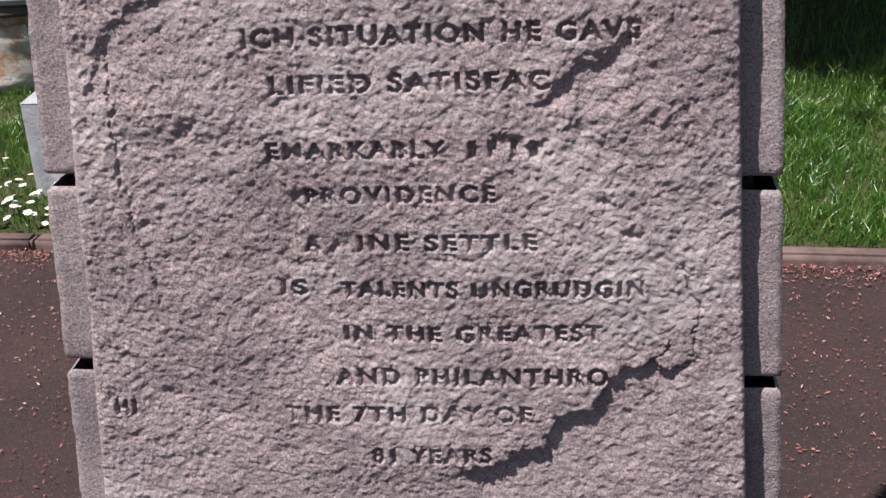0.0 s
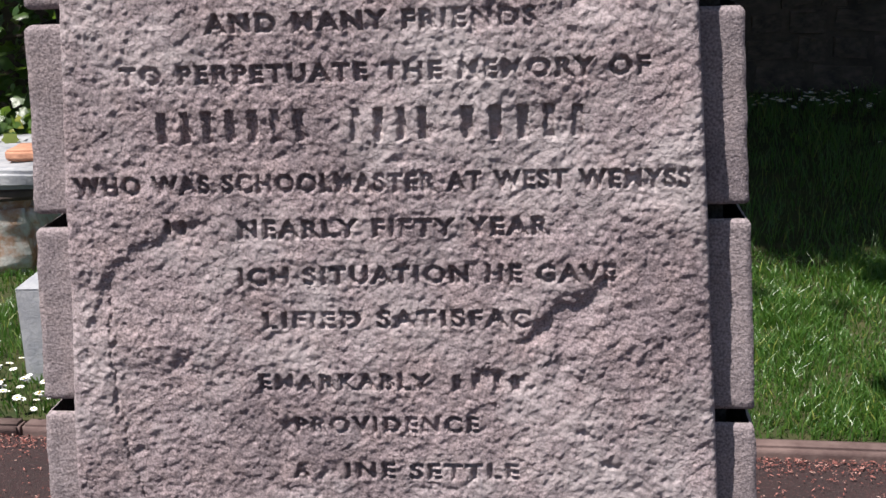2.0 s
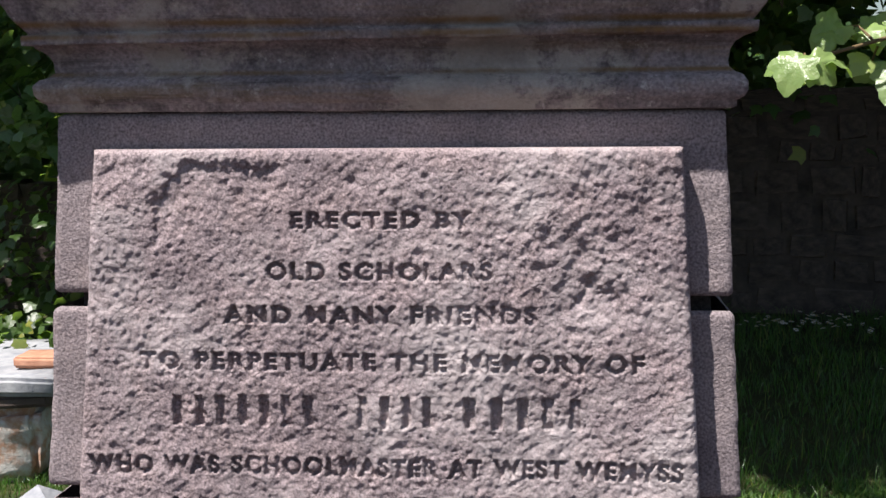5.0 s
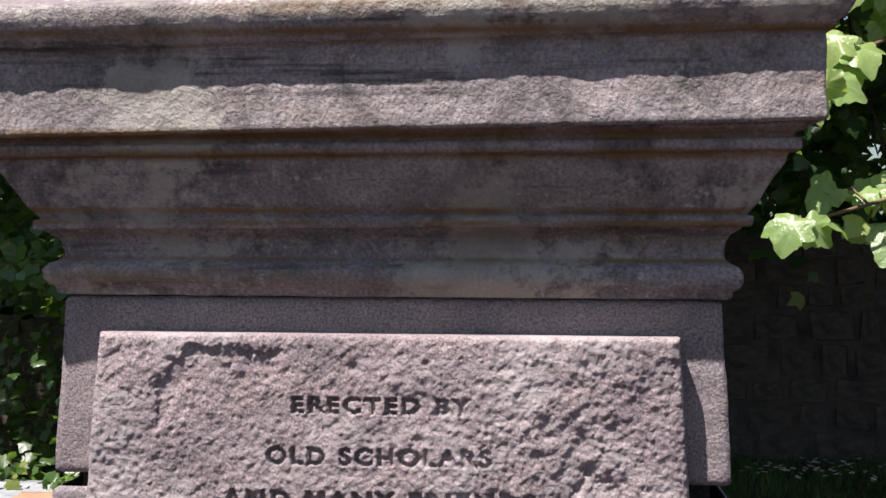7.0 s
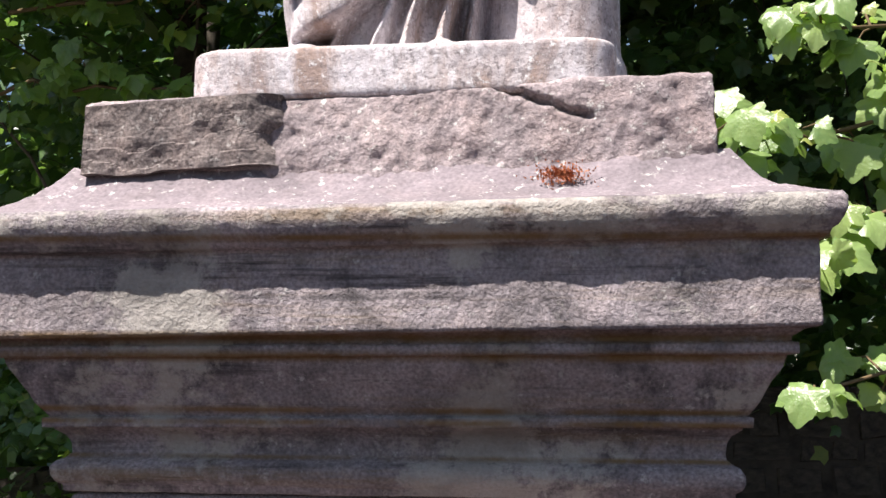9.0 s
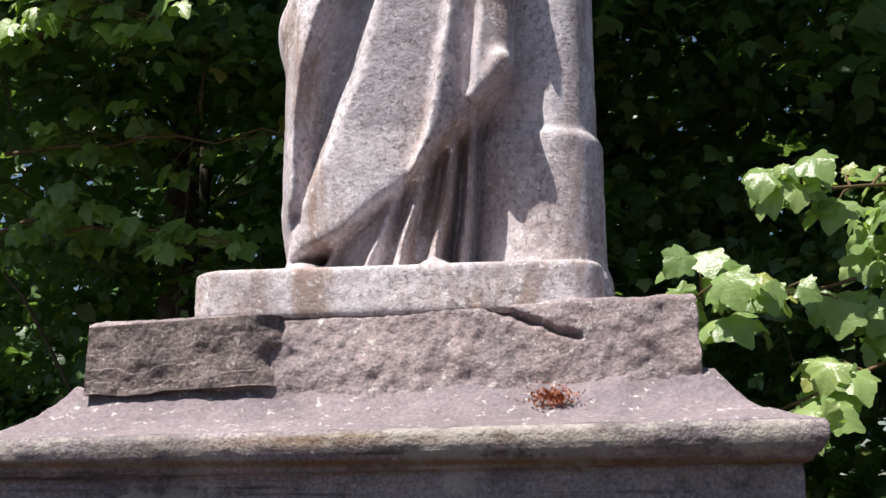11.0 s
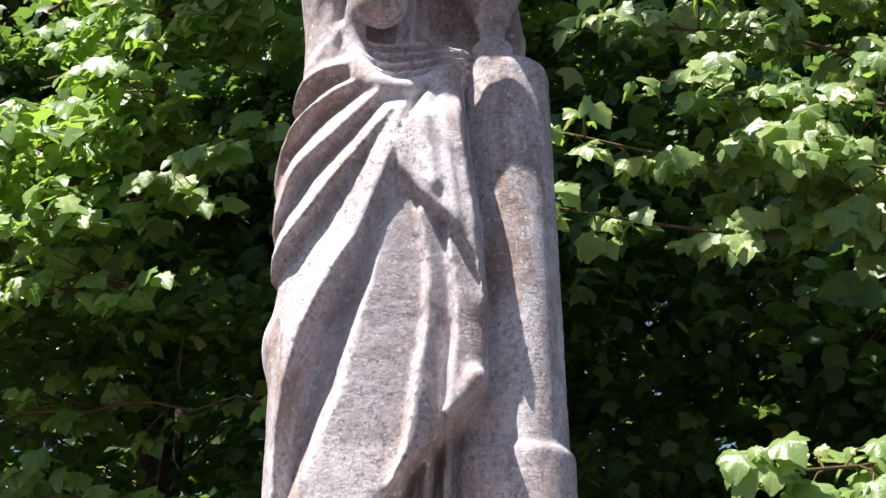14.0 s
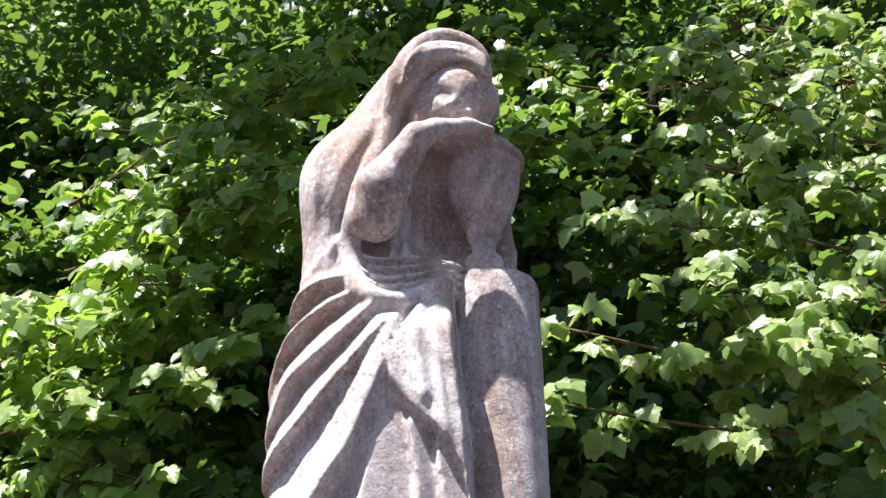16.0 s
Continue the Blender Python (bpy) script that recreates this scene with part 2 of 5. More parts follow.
def box(x0, x1, y0, y1, z0, z1, bevel=0.0, rough=0.0, seed=0, seg=1):
    bm = bmesh.new()
    bmesh.ops.create_cube(bm, size=1.0)
    for v in bm.verts:
        v.co = Vector(((x0 + x1) / 2 + v.co.x * (x1 - x0), (y0 + y1) / 2 + v.co.y * (y1 - y0), (z0 + z1) / 2 + v.co.z * (z1 - z0)))
    if bevel:
        bmesh.ops.bevel(bm, geom=bm.edges[:], offset=bevel, segments=2, affect="EDGES", clamp_overlap=True)
    if seg > 1:
        bmesh.ops.subdivide_edges(bm, edges=bm.edges[:], cuts=seg, use_grid_fill=True)
    if rough:
        for v in bm.verts:
            v.co += rough * noise.noise_vector(v.co * 9 + Vector((seed * 7.1, 0, 0)))
    for f in bm.faces:
        f.smooth = rough > 0
    return bm


def fbm(x, y, z, scale, octaves=4, seed=0, gain=0.5):
    """Fractal value noise of arrays, about -1 to 1."""
    out, amp = np.zeros(np.broadcast(x, y, z).shape), 1.0
    r = np.random.RandomState(seed)
    total = 0
    for o in range(octaves):
        lat = r.rand(32, 32, 32) * 2 - 1
        p = [np.asarray(c, float) * scale + r.rand() * 32 for c in (x, y, z)]
        i = [np.floor(c).astype(int) for c in p]
        f = [c - k for c, k in zip(p, i)]
        f = [c * c * (3 - 2 * c) for c in f]
        v = 0
        for a in (0, 1):
            wa = f[0] if a else 1 - f[0]
            for b in (0, 1):
                wb = f[1] if b else 1 - f[1]
                for c in (0, 1):
                    wc = f[2] if c else 1 - f[2]
                    v = v + wa * wb * wc * lat[(i[0] + a) % 32, (i[1] + b) % 32, (i[2] + c) % 32]
        out = out + amp * v
        total += amp
        amp *= gain
        scale *= 2.03
    return out / total * 1.6


# ---- ground ----
KX = Vector((1.0, -0.064, 0)).normalized()   # the kerb's line


def kerb_y(x):
    return 2.865 - 0.064 * (x - 0.55)


def ground():
    n = 90
    u = np.linspace(-1, 1, n)
    g = np.sign(u) * np.abs(u) ** 3 * 400
    X, Y = np.meshgrid(g, g, indexing="ij")
    Z = 0.004 * fbm(X, Y, X * 0, 1.7, 3, 5)
    i = np.arange(n * n).reshape(n, n)
    F = np.stack([i[:-1, :-1], i[1:, :-1], i[1:, 1:], i[:-1, 1:]], -1).reshape(-1, 4)
    ob = new("ground", mesh_np("ground", np.stack([X, Y, Z], -1).reshape(-1, 3), F, ASPHALT))
    tagged(ob, "dark worn asphalt path strewn with fallen blossom", "path", kind="structure")
    nx, ny = 120, 90
    xs = np.sign(np.linspace(-1, 1, nx)) * np.abs(np.linspace(-1, 1, nx)) ** 2.5 * 120
    ys = np.linspace(0, 1, ny) ** 2.5 * 160
    X, Y = np.meshgrid(xs, ys, indexing="ij")
    Z = 0.028 + 0.015 * fbm(X, Y, X * 0, 2.2, 4, 6) * np.clip(Y, 0, 0.3) / 0.3
    Y = Y + kerb_y(X) + 0.052
    i = np.arange(nx * ny).reshape(nx, ny)
    F = np.stack([i[:-1, :-1], i[1:, :-1], i[1:, 1:], i[:-1, 1:]], -1).reshape(-1, 4)
    ob = new("lawn", mesh_np("lawn", np.stack([X, Y, Z], -1).reshape(-1, 3), F, SOIL))
    tagged(ob, "rough green lawn behind the kerb", "lawn", kind="structure")
    kerb = thing("kerb", "low weathered concrete path kerb along the lawn", "kerb", kind="structure")
    x = -6.0
    k = 0
    while x < 6:
        bm = box(0, 0.905, 0, 0.055, -0.03, 0.036, 0.008, 0.002, k, 3)
        bmesh.ops.transform(bm, matrix=Matrix.Translation((x, kerb_y(x), 0)) @ Matrix.Rotation(math.atan2(-0.064, 1), 4, "Z"), verts=bm.verts)
        part("kerb_stone", bm, KERB, kerb)
        x += 0.912
        k += 1


ground()

# ---- pedestal ----
CX, DY, HALF = -0.115, 0.945, 0.275     # middle, front face and half width at the top of the die
TOP = 1.479
SHALLOW = 0.35      # the pedestal is less deep than wide
CY = DY + HALF
pedestal = thing("pedestal", "weathered grey stone monument pedestal with moulded cornice", "monument", (CX, CY, 0))


def local(me):
    me.transform(Matrix.Translation((-CX, -CY, 0)))
    return me


def half(z):
    return HALF + (TOP - z) * 0.079


def sweep(name, profile, step=0.004, along=130, rough=0.0008, seed=1, cap=True, edit=None, settle=(0.0, 0.0)):
    """A moulding: a profile of (projection, height) carried round the square pedestal, with mitred corners and worn faces."""
    pts = []
    for (p0, z0), (p1, z1) in zip(profile, profile[1:]):
        n = max(1, int(math.hypot(p1 - p0, z1 - z0) / step))
        pts += [(p0 + (p1 - p0) * k / n, z0 + (z1 - z0) * k / n) for k in range(n)]
    pts.append(profile[-1])
    p = np.array(pts)
    s = np.linspace(-1, 1, along, endpoint=False)
    rows = []
    for q in range(4):
        h = HALF + p[:, 0][:, None]
        a, b = s[None, :] * h, -h * np.ones((1, along))
        for _ in range(q):
            a, b = -b, a
        rows.append(np.stack([a, b, np.repeat(p[:, 1][:, None], along, 1)], -1))
    V = np.concatenate(rows, 1)
    m, n = V.shape[:2]
    out = np.stack([V[..., 0], V[..., 1]], -1)
    out = out / np.maximum(np.abs(out).max(-1, keepdims=True), 1e-6)
    X, Y, Z = V[..., 0], V[..., 1], V[..., 2]
    d = rough * (1.2 * fbm(X, Y, Z, 90, 3, seed) + 1.2 * fbm(X, Y, Z, 24, 3, seed + 1)) * (np.abs(out) > 0.999).any(-1)
    V[..., :2] += out * d[..., None]
    V[..., 2] += 0.7 * rough * fbm(X, Y, Z, 40, 4, seed + 2)
    if edit:
        V = edit(V)
    V[..., 1] -= SHALLOW * np.clip((V[..., 1] + 0.2) / 0.4, 0, 1)
    V[..., 2] += settle[0] * V[..., 0] + settle[1]
    i = np.arange(m * n).reshape(m, n)
    j = np.roll(i, -1, 1)
    F = np.stack([i[:-1], j[:-1], j[1:], i[1:]], -1).reshape(-1, 4)
    P = V.reshape(-1, 3)
    if cap:
        c = len(P)
        P = np.concatenate([P, [[0, 0, profile[-1][1]], [0, 0, profile[0][1]]]])
        top = np.stack([i[-1], j[-1], np.full(n, c), np.full(n, c)], -1)
        F = np.concatenate([F, top])
    me = mesh_np(name, P, F, CORNICE, True)
    return me


# courses of the die, with open joints at the arrises
JOINTS = [1.321, 1.151, 0.979, 0.797, 0.615, 0.43]
bm = bmesh.new()
for z, e in ((0.25, 0.055), (TOP, 0.014)):
    h = half(z) - e
    for sx, sy in ((-1, -1), (1, -1), (1, 1), (-1, 1)):
        bm.verts.new((sx * h, sy * (HALF - e) - (SHALLOW if sy > 0 else 0), z))
bm.verts.ensure_lookup_table()
for f in ((3, 2, 1, 0), (4, 5, 6, 7), (0, 1, 5, 4), (1, 2, 6, 5), (2, 3, 7, 6), (3, 0, 4, 7)):
    bm.faces.new([bm.verts[k] for k in f])
part("core", bm, MORTAR, pedestal)


def upright(V):
    """Front and back stand plumb, the right side tapers less than the left, and the lower joints fall to the right."""
    h = half(V[..., 2])
    V[..., 1] *= HALF / h
    V[..., 0] *= (HALF + (TOP - V[..., 2]) * np.where(V[..., 0] > 0, 0.058, 0.075)) / h
    V[..., 2] -= np.interp(V[..., 2], (0.75, 0.98, 1.15), (0.030, 0.018, 0.0)) * (V[..., 0] + 0.1)
    return V


def course(z0, z1, seed):
    """One course of the die: a tapering block with softened arrises and a tooled face."""
    prof = []
    r = 0.004
    for z, e in ((z0, r), (z0 + r * 0.4, r * 0.35), (z0 + r, 0), (z1 - r, 0), (z1 - r * 0.4, r * 0.35), (z1, r)):
        prof.append((half(z) - HALF - e, z))
    me = sweep("course", prof, 0.005, 110, 0.0006, seed, True, upright)
    me.materials[0] = DIE
    return me


levels = [TOP] + JOINTS + [0.27]
for k, (a, b) in enumerate(zip(levels, levels[1:])):
    part("stone_course", course(b + 0.006, a - (0.006 if k else 0.0), 30 + k), DIE, pedestal)

base = [(0.12, 0.0), (0.12, 0.13), (0.17 - 0.06, 0.14), (0.105, 0.255), (0.09, 0.272), (0.06, 0.275)]
me = sweep("base_step", base, 0.02, 60, 0.001, 60)
me.materials[0] = DIE
part("base_step", me, DIE, pedestal)

neck = [(0.000, 1.4795), (0.004, 1.480), (0.0065, 1.4815), (0.007, 1.486), (0.012, 1.489), (0.0152, 1.4945), (0.0152, 1.501), (0.011, 1.5065), (0.005, 1.509), (0.002, 1.512)]
part("astragal", sweep("astragal", neck, 0.0025, 170, 0.0006, 3), CORNICE, pedestal)
bed = [(0.002, 1.5125), (0.0015, 1.519), (0.0025, 1.527), (0.006, 1.533), (0.012, 1.5375), (0.0135, 1.5385), (0.0135, 1.5400), (0.0212, 1.5402), (0.0218, 1.5482), (0.0170, 1.5490), (0.0205, 1.553), (0.0255, 1.560),
       (0.031, 1.571), (0.0375, 1.581), (0.0425, 1.589), (0.0445, 1.5965), (0.0445, 1.5985), (0.0525, 1.5988), (0.0530, 1.6075), (0.0480, 1.6085), (0.0480, 1.612), (0.0565, 1.6175), (0.0565, 1.6195)]
part("cornice_bed", sweep("cornice_bed", bed, 0.0025, 220, 0.0007, 4, settle=(0.008, -0.003)), CORNICE, pedestal)
corona = [(0.0565, 1.6235), (0.064, 1.619), (0.0670, 1.6195), (0.0678, 1.6225), (0.067, 1.64), (0.0668, 1.684), (0.0675, 1.687), (0.074, 1.689), (0.0755, 1.6935), (0.079, 1.6955),
          (0.0835, 1.7015), (0.0858, 1.709), (0.0855, 1.717), (0.082, 1.7215)]
part("corona", sweep("corona", corona, 0.0026, 290, 0.0005, 5, settle=(0.017, -0.0060)), CORNICE, pedestal)


def worn_cap(V):
    X, Y, Z = V[..., 0], V[..., 1], V[..., 2]
    k = 0.004 * fbm(X, Y, Z, 20, 5, 77) + 0.002 * fbm(X, Y, Z, 70, 4, 78)
    V[..., 2] += k * np.clip((Z - 1.722) / 0.02, 0, 1)
    V[..., 1] += 0.6 * k * np.clip((Z - 1.722) / 0.02, 0, 1)
    return V


cap = [(0.076, 1.712), (0.079, 1.7218), (0.070, 1.7245), (0.056, 1.7285), (0.043, 1.735), (0.031, 1.7445), (0.020, 1.756), (0.011, 1.767), (0.007, 1.7725), (-0.03, 1.774)]
me = sweep("weathering", cap, 0.003, 260, 0.001, 6, True, worn_cap, (0.018, -0.0060))
me.materials[0] = WEATHERING
part("weathering", me, WEATHERING, pedestal, "eroded sloping sandstone weathering")


def broken(V):
    """A front worn to a rough slope that runs into the weathering below."""
    X, Y, Z = V[..., 0], V[..., 1], V[..., 2]
    front = (Y < -0.15)
    hgt = np.clip((Z - 1.772) / 0.052, 0, 1)
    u = X + 0.02 * fbm(X, Y, Z, 30, 4, 81)
    mid = 1 / (1 + np.exp(-(u + 0.10) / 0.006)) / (1 + np.exp((u - 0.075) / 0.03))
    down = 1 - np.clip((Z - 1.742) / 0.082, 0, 1)
    V[..., 1] += front * (mid * 0.005 * hgt ** 1.5 - np.where(X > -0.11, 0.014 + 0.012 * down * np.maximum(mid, 0.55), 0.018))
    V[..., 2] -= front * mid * 0.004 * hgt ** 2
    V[..., 1] += front * (0.0048 * fbm(X + 0.6 * Z, Y, Z - 0.6 * X, 20, 4, 83, 0.5) + 0.0012 * fbm(X, Y, Z, 120, 3, 85))
    V[..., 2] += 0.002 * fbm(X, Y, Z, 30, 4, 84)
    # the crack of a loose flake
    c = np.abs((Z - 1.803) + 0.42 * (X - 0.135) + 0.004 * fbm(X, Y, Z, 60, 3, 86))
    V[..., 1] += front * 0.013 * np.exp(-(c / 0.0032) ** 2) * np.clip((X - 0.085) / 0.01, 0, 1) * np.clip((0.175 - X) / 0.01, 0, 1)
    return V


plinth = [(-0.003, 1.738), (-0.003, 1.776), (-0.005, 1.822), (-0.008, 1.8255), (-0.05, 1.826)]
me = sweep("plinth", plinth, 0.0026, 300, 0.0010, 8, True, broken, (0.033, 0.0005))
me.materials[0] = CAP
part("plinth", me, CAP, pedestal, "eroded sandstone plinth worn to a slope")


def old_face():
    """The piece of the plinth's dark old face that still stands, split into layers."""
    nx, nz = 150, 50
    u, w = np.meshgrid(np.linspace(0, 1, nx), np.linspace(0, 1, nz), indexing="ij")
    end = 0.172 + 0.012 * fbm(u * 0, u * 0, w * 0.05, 60, 3, 90)
    X = -0.2680 + u * end
    Z = 1.7590 + 0.033 * X + w * (0.0610 + 0.004 * u) + 0.003 * fbm(X, u * 0, u * 0, 25, 3, 91) * (1 - w)
    lay = np.floor(w * 5 + 1.3 * fbm(X, u * 0, Z, 14, 4, 92))
    step = np.sin(lay * 12.9898) * 0.5
    Y = -HALF - 0.026 + 0.0045 * step + 0.003 * fbm(X, u * 0, Z, 40, 4, 93) + 0.014 * np.clip((u - 0.88) / 0.12, 0, 1) ** 2
    i = np.arange(nx * nz).reshape(nx, nz)
    F = np.stack([i[:-1, :-1], i[1:, :-1], i[1:, 1:], i[:-1, 1:]], -1).reshape(-1, 4)
    P = np.stack([X, Y, Z], -1).reshape(-1, 3)
    rim = np.concatenate([i[:, 0], i[-1, 1:], i[-2::-1, -1], i[0, -2:0:-1]])
    back = P[rim].copy()
    back[:, 1] = -HALF + 0.03
    k = len(P) + np.arange(len(rim))
    F = np.concatenate([F, np.stack([np.roll(rim, -1), rim, k, np.roll(k, -1)], -1)])
    return mesh_np("old_face", np.concatenate([P, back]), F, PLINTH, False)


part("old_face", old_face(), PLINTH, pedestal, "dark layered remnant of the plinth face")


def moss_tuft():
    rng = np.random.RandomState(95)
    ob = thing("moss_tuft", "rusty dry moss tuft on the eroded ledge", "moss", (CX + 0.145, DY - 0.0385, 1.7425))
    n = 800
    a, r = rng.uniform(0, 2 * np.pi, n), np.abs(rng.normal(0, 0.0095, n))
    P = np.stack([r * np.cos(a) * 1.3, r * np.sin(a) * 0.35 - 0.0, 0.55 * r * np.sin(a) + 0.001], -1)
    d = rng.normal(size=(n, 3)) * 0.0015 + np.array([-0.0007, -0.001, 0.001])
    w = np.cross(d, rng.normal(size=(n, 3)))
    w = w / np.linalg.norm(w, axis=1, keepdims=True) * 0.0009
    V = np.stack([P - w, P + w, P + d], 1).reshape(-1, 3)
    part("moss", mesh_np("moss", V, np.arange(3 * n).reshape(n, 3), MOSS, False), MOSS, ob)


moss_tuft()


# ---- inscription panel ----
LINES = [("ERECTED BY", -0.190, -0.043, 1.392, 0.0130), ("OLD SCHOLARS", -0.211, -0.026, 1.350, 0.0140), ("AND MANY FRIENDS", -0.247, 0.010, 1.314, 0.0145),
         ("TO PERPETUATE THE MEMORY OF", -0.320, 0.096, 1.275, 0.0145), ("WHO WAS SCHOOLMASTER AT WEST WEMYSS", -0.367, 0.128, 1.186, 0.0150),
         ("NEARLY FIFTY YEAR", -0.235, 0.018, 1.148, 0.0145), ("ICH SITUATION HE GAVE", -0.237, 0.071, 1.108, 0.0150), ("LIFIED SATISFAC", -0.219, 0.002, 1.070, 0.0150),
         ("EMARKABLY", -0.227, -0.082, 1.015, 0.0135), ("PROVIDENCE", -0.199, -0.043, 0.976, 0.0145), ("A", -0.203, -0.190, 0.934, 0.0150), ("INE SETTLE", -0.158, -0.010, 0.933, 0.0150),
         ("IS", -0.228, -0.205, 0.892, 0.0150), ("TALENTS UNGRUDGIN", -0.176, 0.078, 0.890, 0.0155), ("IN THE GREATEST", -0.176, 0.044, 0.848, 0.0155),
         ("AND PHILANTHRO", -0.187, 0.049, 0.806, 0.0160), ("HI", -0.391, -0.372, 0.774, 0.016), ("THE 7TH DAY OF", -0.235, -0.017, 0.769, 0.0160), ("81 YEARS", -0.160, -0.053, 0.727, 0.0160)]
# what cannot be lettered stands as one plain upright bar a letter: start, end, height of the middle, tall, count
WORDS = [(-0.295, -0.166, 1.233, 0.026, 7), (-0.139, -0.068, 1.233, 0.026, 4), (-0.052, 0.056, 1.233, 0.026, 5), (-0.065, 0.000, 1.014, 0.0145, 4), (-0.297, -0.272, 1.151, 0.013, 2)]
BARS = [(a + (b - a) * (k + 0.12) / n, a + (b - a) * (k + 0.52) / n, z, h) for a, b, z, h, n in WORDS for k in range(n)]


def glyphs(text):
    """The triangles of a word in the built-in font, as an array."""
    cu = bpy.data.curves.new("lettering", "FONT")
    cu.body, cu.offset, cu.space_character = text, 0.030, 1.28
    ob = new("lettering", cu)
    bpy.context.view_layer.update()
    dg = bpy.context.evaluated_depsgraph_get()
    me = bpy.data.meshes.new_from_object(ob.evaluated_get(dg))
    me.calc_loop_triangles()
    co = np.empty(len(me.vertices) * 3)
    me.vertices.foreach_get("co", co)
    tri = np.empty(len(me.loop_triangles) * 3, np.int32)
    me.loop_triangles.foreach_get("vertices", tri)
    bpy.data.objects.remove(ob)
    bpy.data.curves.remove(cu)
    bpy.data.meshes.remove(me)
    return co.reshape(-1, 3)[:, :2][tri.reshape(-1, 3)]


def side(x, z, line):
    """Signed distance to a polyline: positive on its right."""
    best, sign = np.full(x.shape, 9.0), np.zeros(x.shape)
    for (ax, az), (bx, bz) in zip(line, line[1:]):
        dx, dz = bx - ax, bz - az
        t = np.clip(((x - ax) * dx + (z - az) * dz) / (dx * dx + dz * dz), 0, 1)
        d = np.hypot(x - ax - t * dx, z - az - t * dz)
        s = np.sign((x - ax) * dz - (z - az) * dx)
        near = d < best
        best, sign = np.where(near, d, best), np.where(near, s, sign)
    return best, sign


def panel():
    z0, z1, step = 0.36, 1.4495, 0.00105
    nz, nx = int((z1 - z0) / step) + 1, 540
    zz = np.linspace(z0, z1, nz)
    u = np.linspace(-1, 1, nx)
    Z = np.repeat(zz[:, None], nx, 1)
    hw = 0.239 + (1.4495 - Z) * np.where(u[None, :] > 0, 0.061, 0.083)
    X = CX + 0.0005 + u[None, :] * hw
    zero = X * 0
    wx = X + 0.0075 * fbm(X, zero, Z, 48, 5, 21, 0.7)
    wz = Z + 0.0075 * fbm(X, zero + 3, Z, 48, 5, 22, 0.7)
    ax, az = 0.83 * X + 0.56 * Z, 0.83 * Z - 0.56 * X
    D = 0.0040 * fbm(X, zero, Z, 9, 3, 23) + 0.0007 * fbm(X, zero, Z, 34, 3, 24) + 0.0005 * fbm(ax, zero, az, 100, 4, 25) + 0.0008 * fbm(az, zero, ax, 240, 2, 29)
    pits = fbm(X, zero, Z, 55, 3, 26)
    D += 0.004 * np.clip(pits - 0.62, 0, 1)
    # spalled places: a sharp upper edge, and a face that comes out again below it
    for line, depth, fade in (
            ([(-0.303, 1.365), (-0.304, 1.402), (-0.295, 1.424), (-0.273, 1.439), (-0.232, 1.442), (-0.214, 1.434), (-0.190, 1.438)], 0.0030, 0.045),
            ([(-0.372, 1.050), (-0.364, 1.080), (-0.349, 1.111), (-0.333, 1.131), (-0.311, 1.136), (-0.290, 1.154), (-0.258, 1.157)], 0.0028, 0.05),
            ([(-0.090, 0.706), (-0.056, 0.718), (-0.036, 0.727), (-0.008, 0.733), (0.005, 0.765), (0.037, 0.773), (0.051, 0.804), (0.075, 0.815), (0.086, 0.825), (0.093, 0.814), (0.118, 0.819)], 0.0090, 0.070),
            ([(0.004, 1.036), (-0.004, 1.049), (0.007, 1.070), (0.036, 1.087), (0.053, 1.100), (0.074, 1.114)], 0.0034, 0.040),
            ([(-0.045, 1.005), (-0.040, 1.027), (-0.018, 1.019), (0.002, 1.026), (0.003, 0.995)], 0.0032, 0.018),
            ([(0.030, 1.318), (0.050, 1.336), (0.060, 1.362)], 0.0035, 0.030),
            ([(-0.226, 1.020), (-0.215, 0.990), (-0.200, 0.965), (-0.212, 0.925), (-0.205, 0.900)], 0.0024, 0.04)):
        d, s = side(wx, wz, line)
        inside = 1 / (1 + np.exp(-np.clip(d * s / 0.0009, -40, 40)))
        ends = np.minimum(np.hypot(wx - line[0][0], wz - line[0][1]), np.hypot(wx - line[-1][0], wz - line[-1][1]))
        D += depth * inside * np.exp(-(d / fade) ** 1.4) * np.clip((ends - d) / 0.012, 0, 1)
    for line in ([(-0.349, 1.10), (-0.352, 1.02), (-0.345, 0.93), (-0.338, 0.88)], [(0.118, 0.815), (0.125, 0.87), (0.112, 0.905)]):
        d, s = side(wx, wz, line)
        D += 0.0025 * np.exp(-(d / 0.0013) ** 2)
    # single deep pits
    for px, pz, pr in ((-0.336, 0.787, 0.008), (-0.290, 1.033, 0.007), (0.070, 0.938, 0.006), (-0.203, 0.976, 0.007), (0.045, 0.968, 0.005), (-0.176, 0.930, 0.005), (0.052, 1.340, 0.006)):
        D += 0.0036 * np.exp(-(np.hypot(wx - px, wz - pz) / pr) ** 2)
    rough = np.exp(-((X - 0.04) / 0.06) ** 2 - ((Z - 1.36) / 0.07) ** 2) + np.exp(-((X - 0.05) / 0.07) ** 2 - ((Z - 1.05) / 0.06) ** 2)
    D += rough * 0.003 * fbm(X, zero, Z, 60, 4, 27)
    # cut letters, worn unevenly
    cut = np.zeros(X.shape)
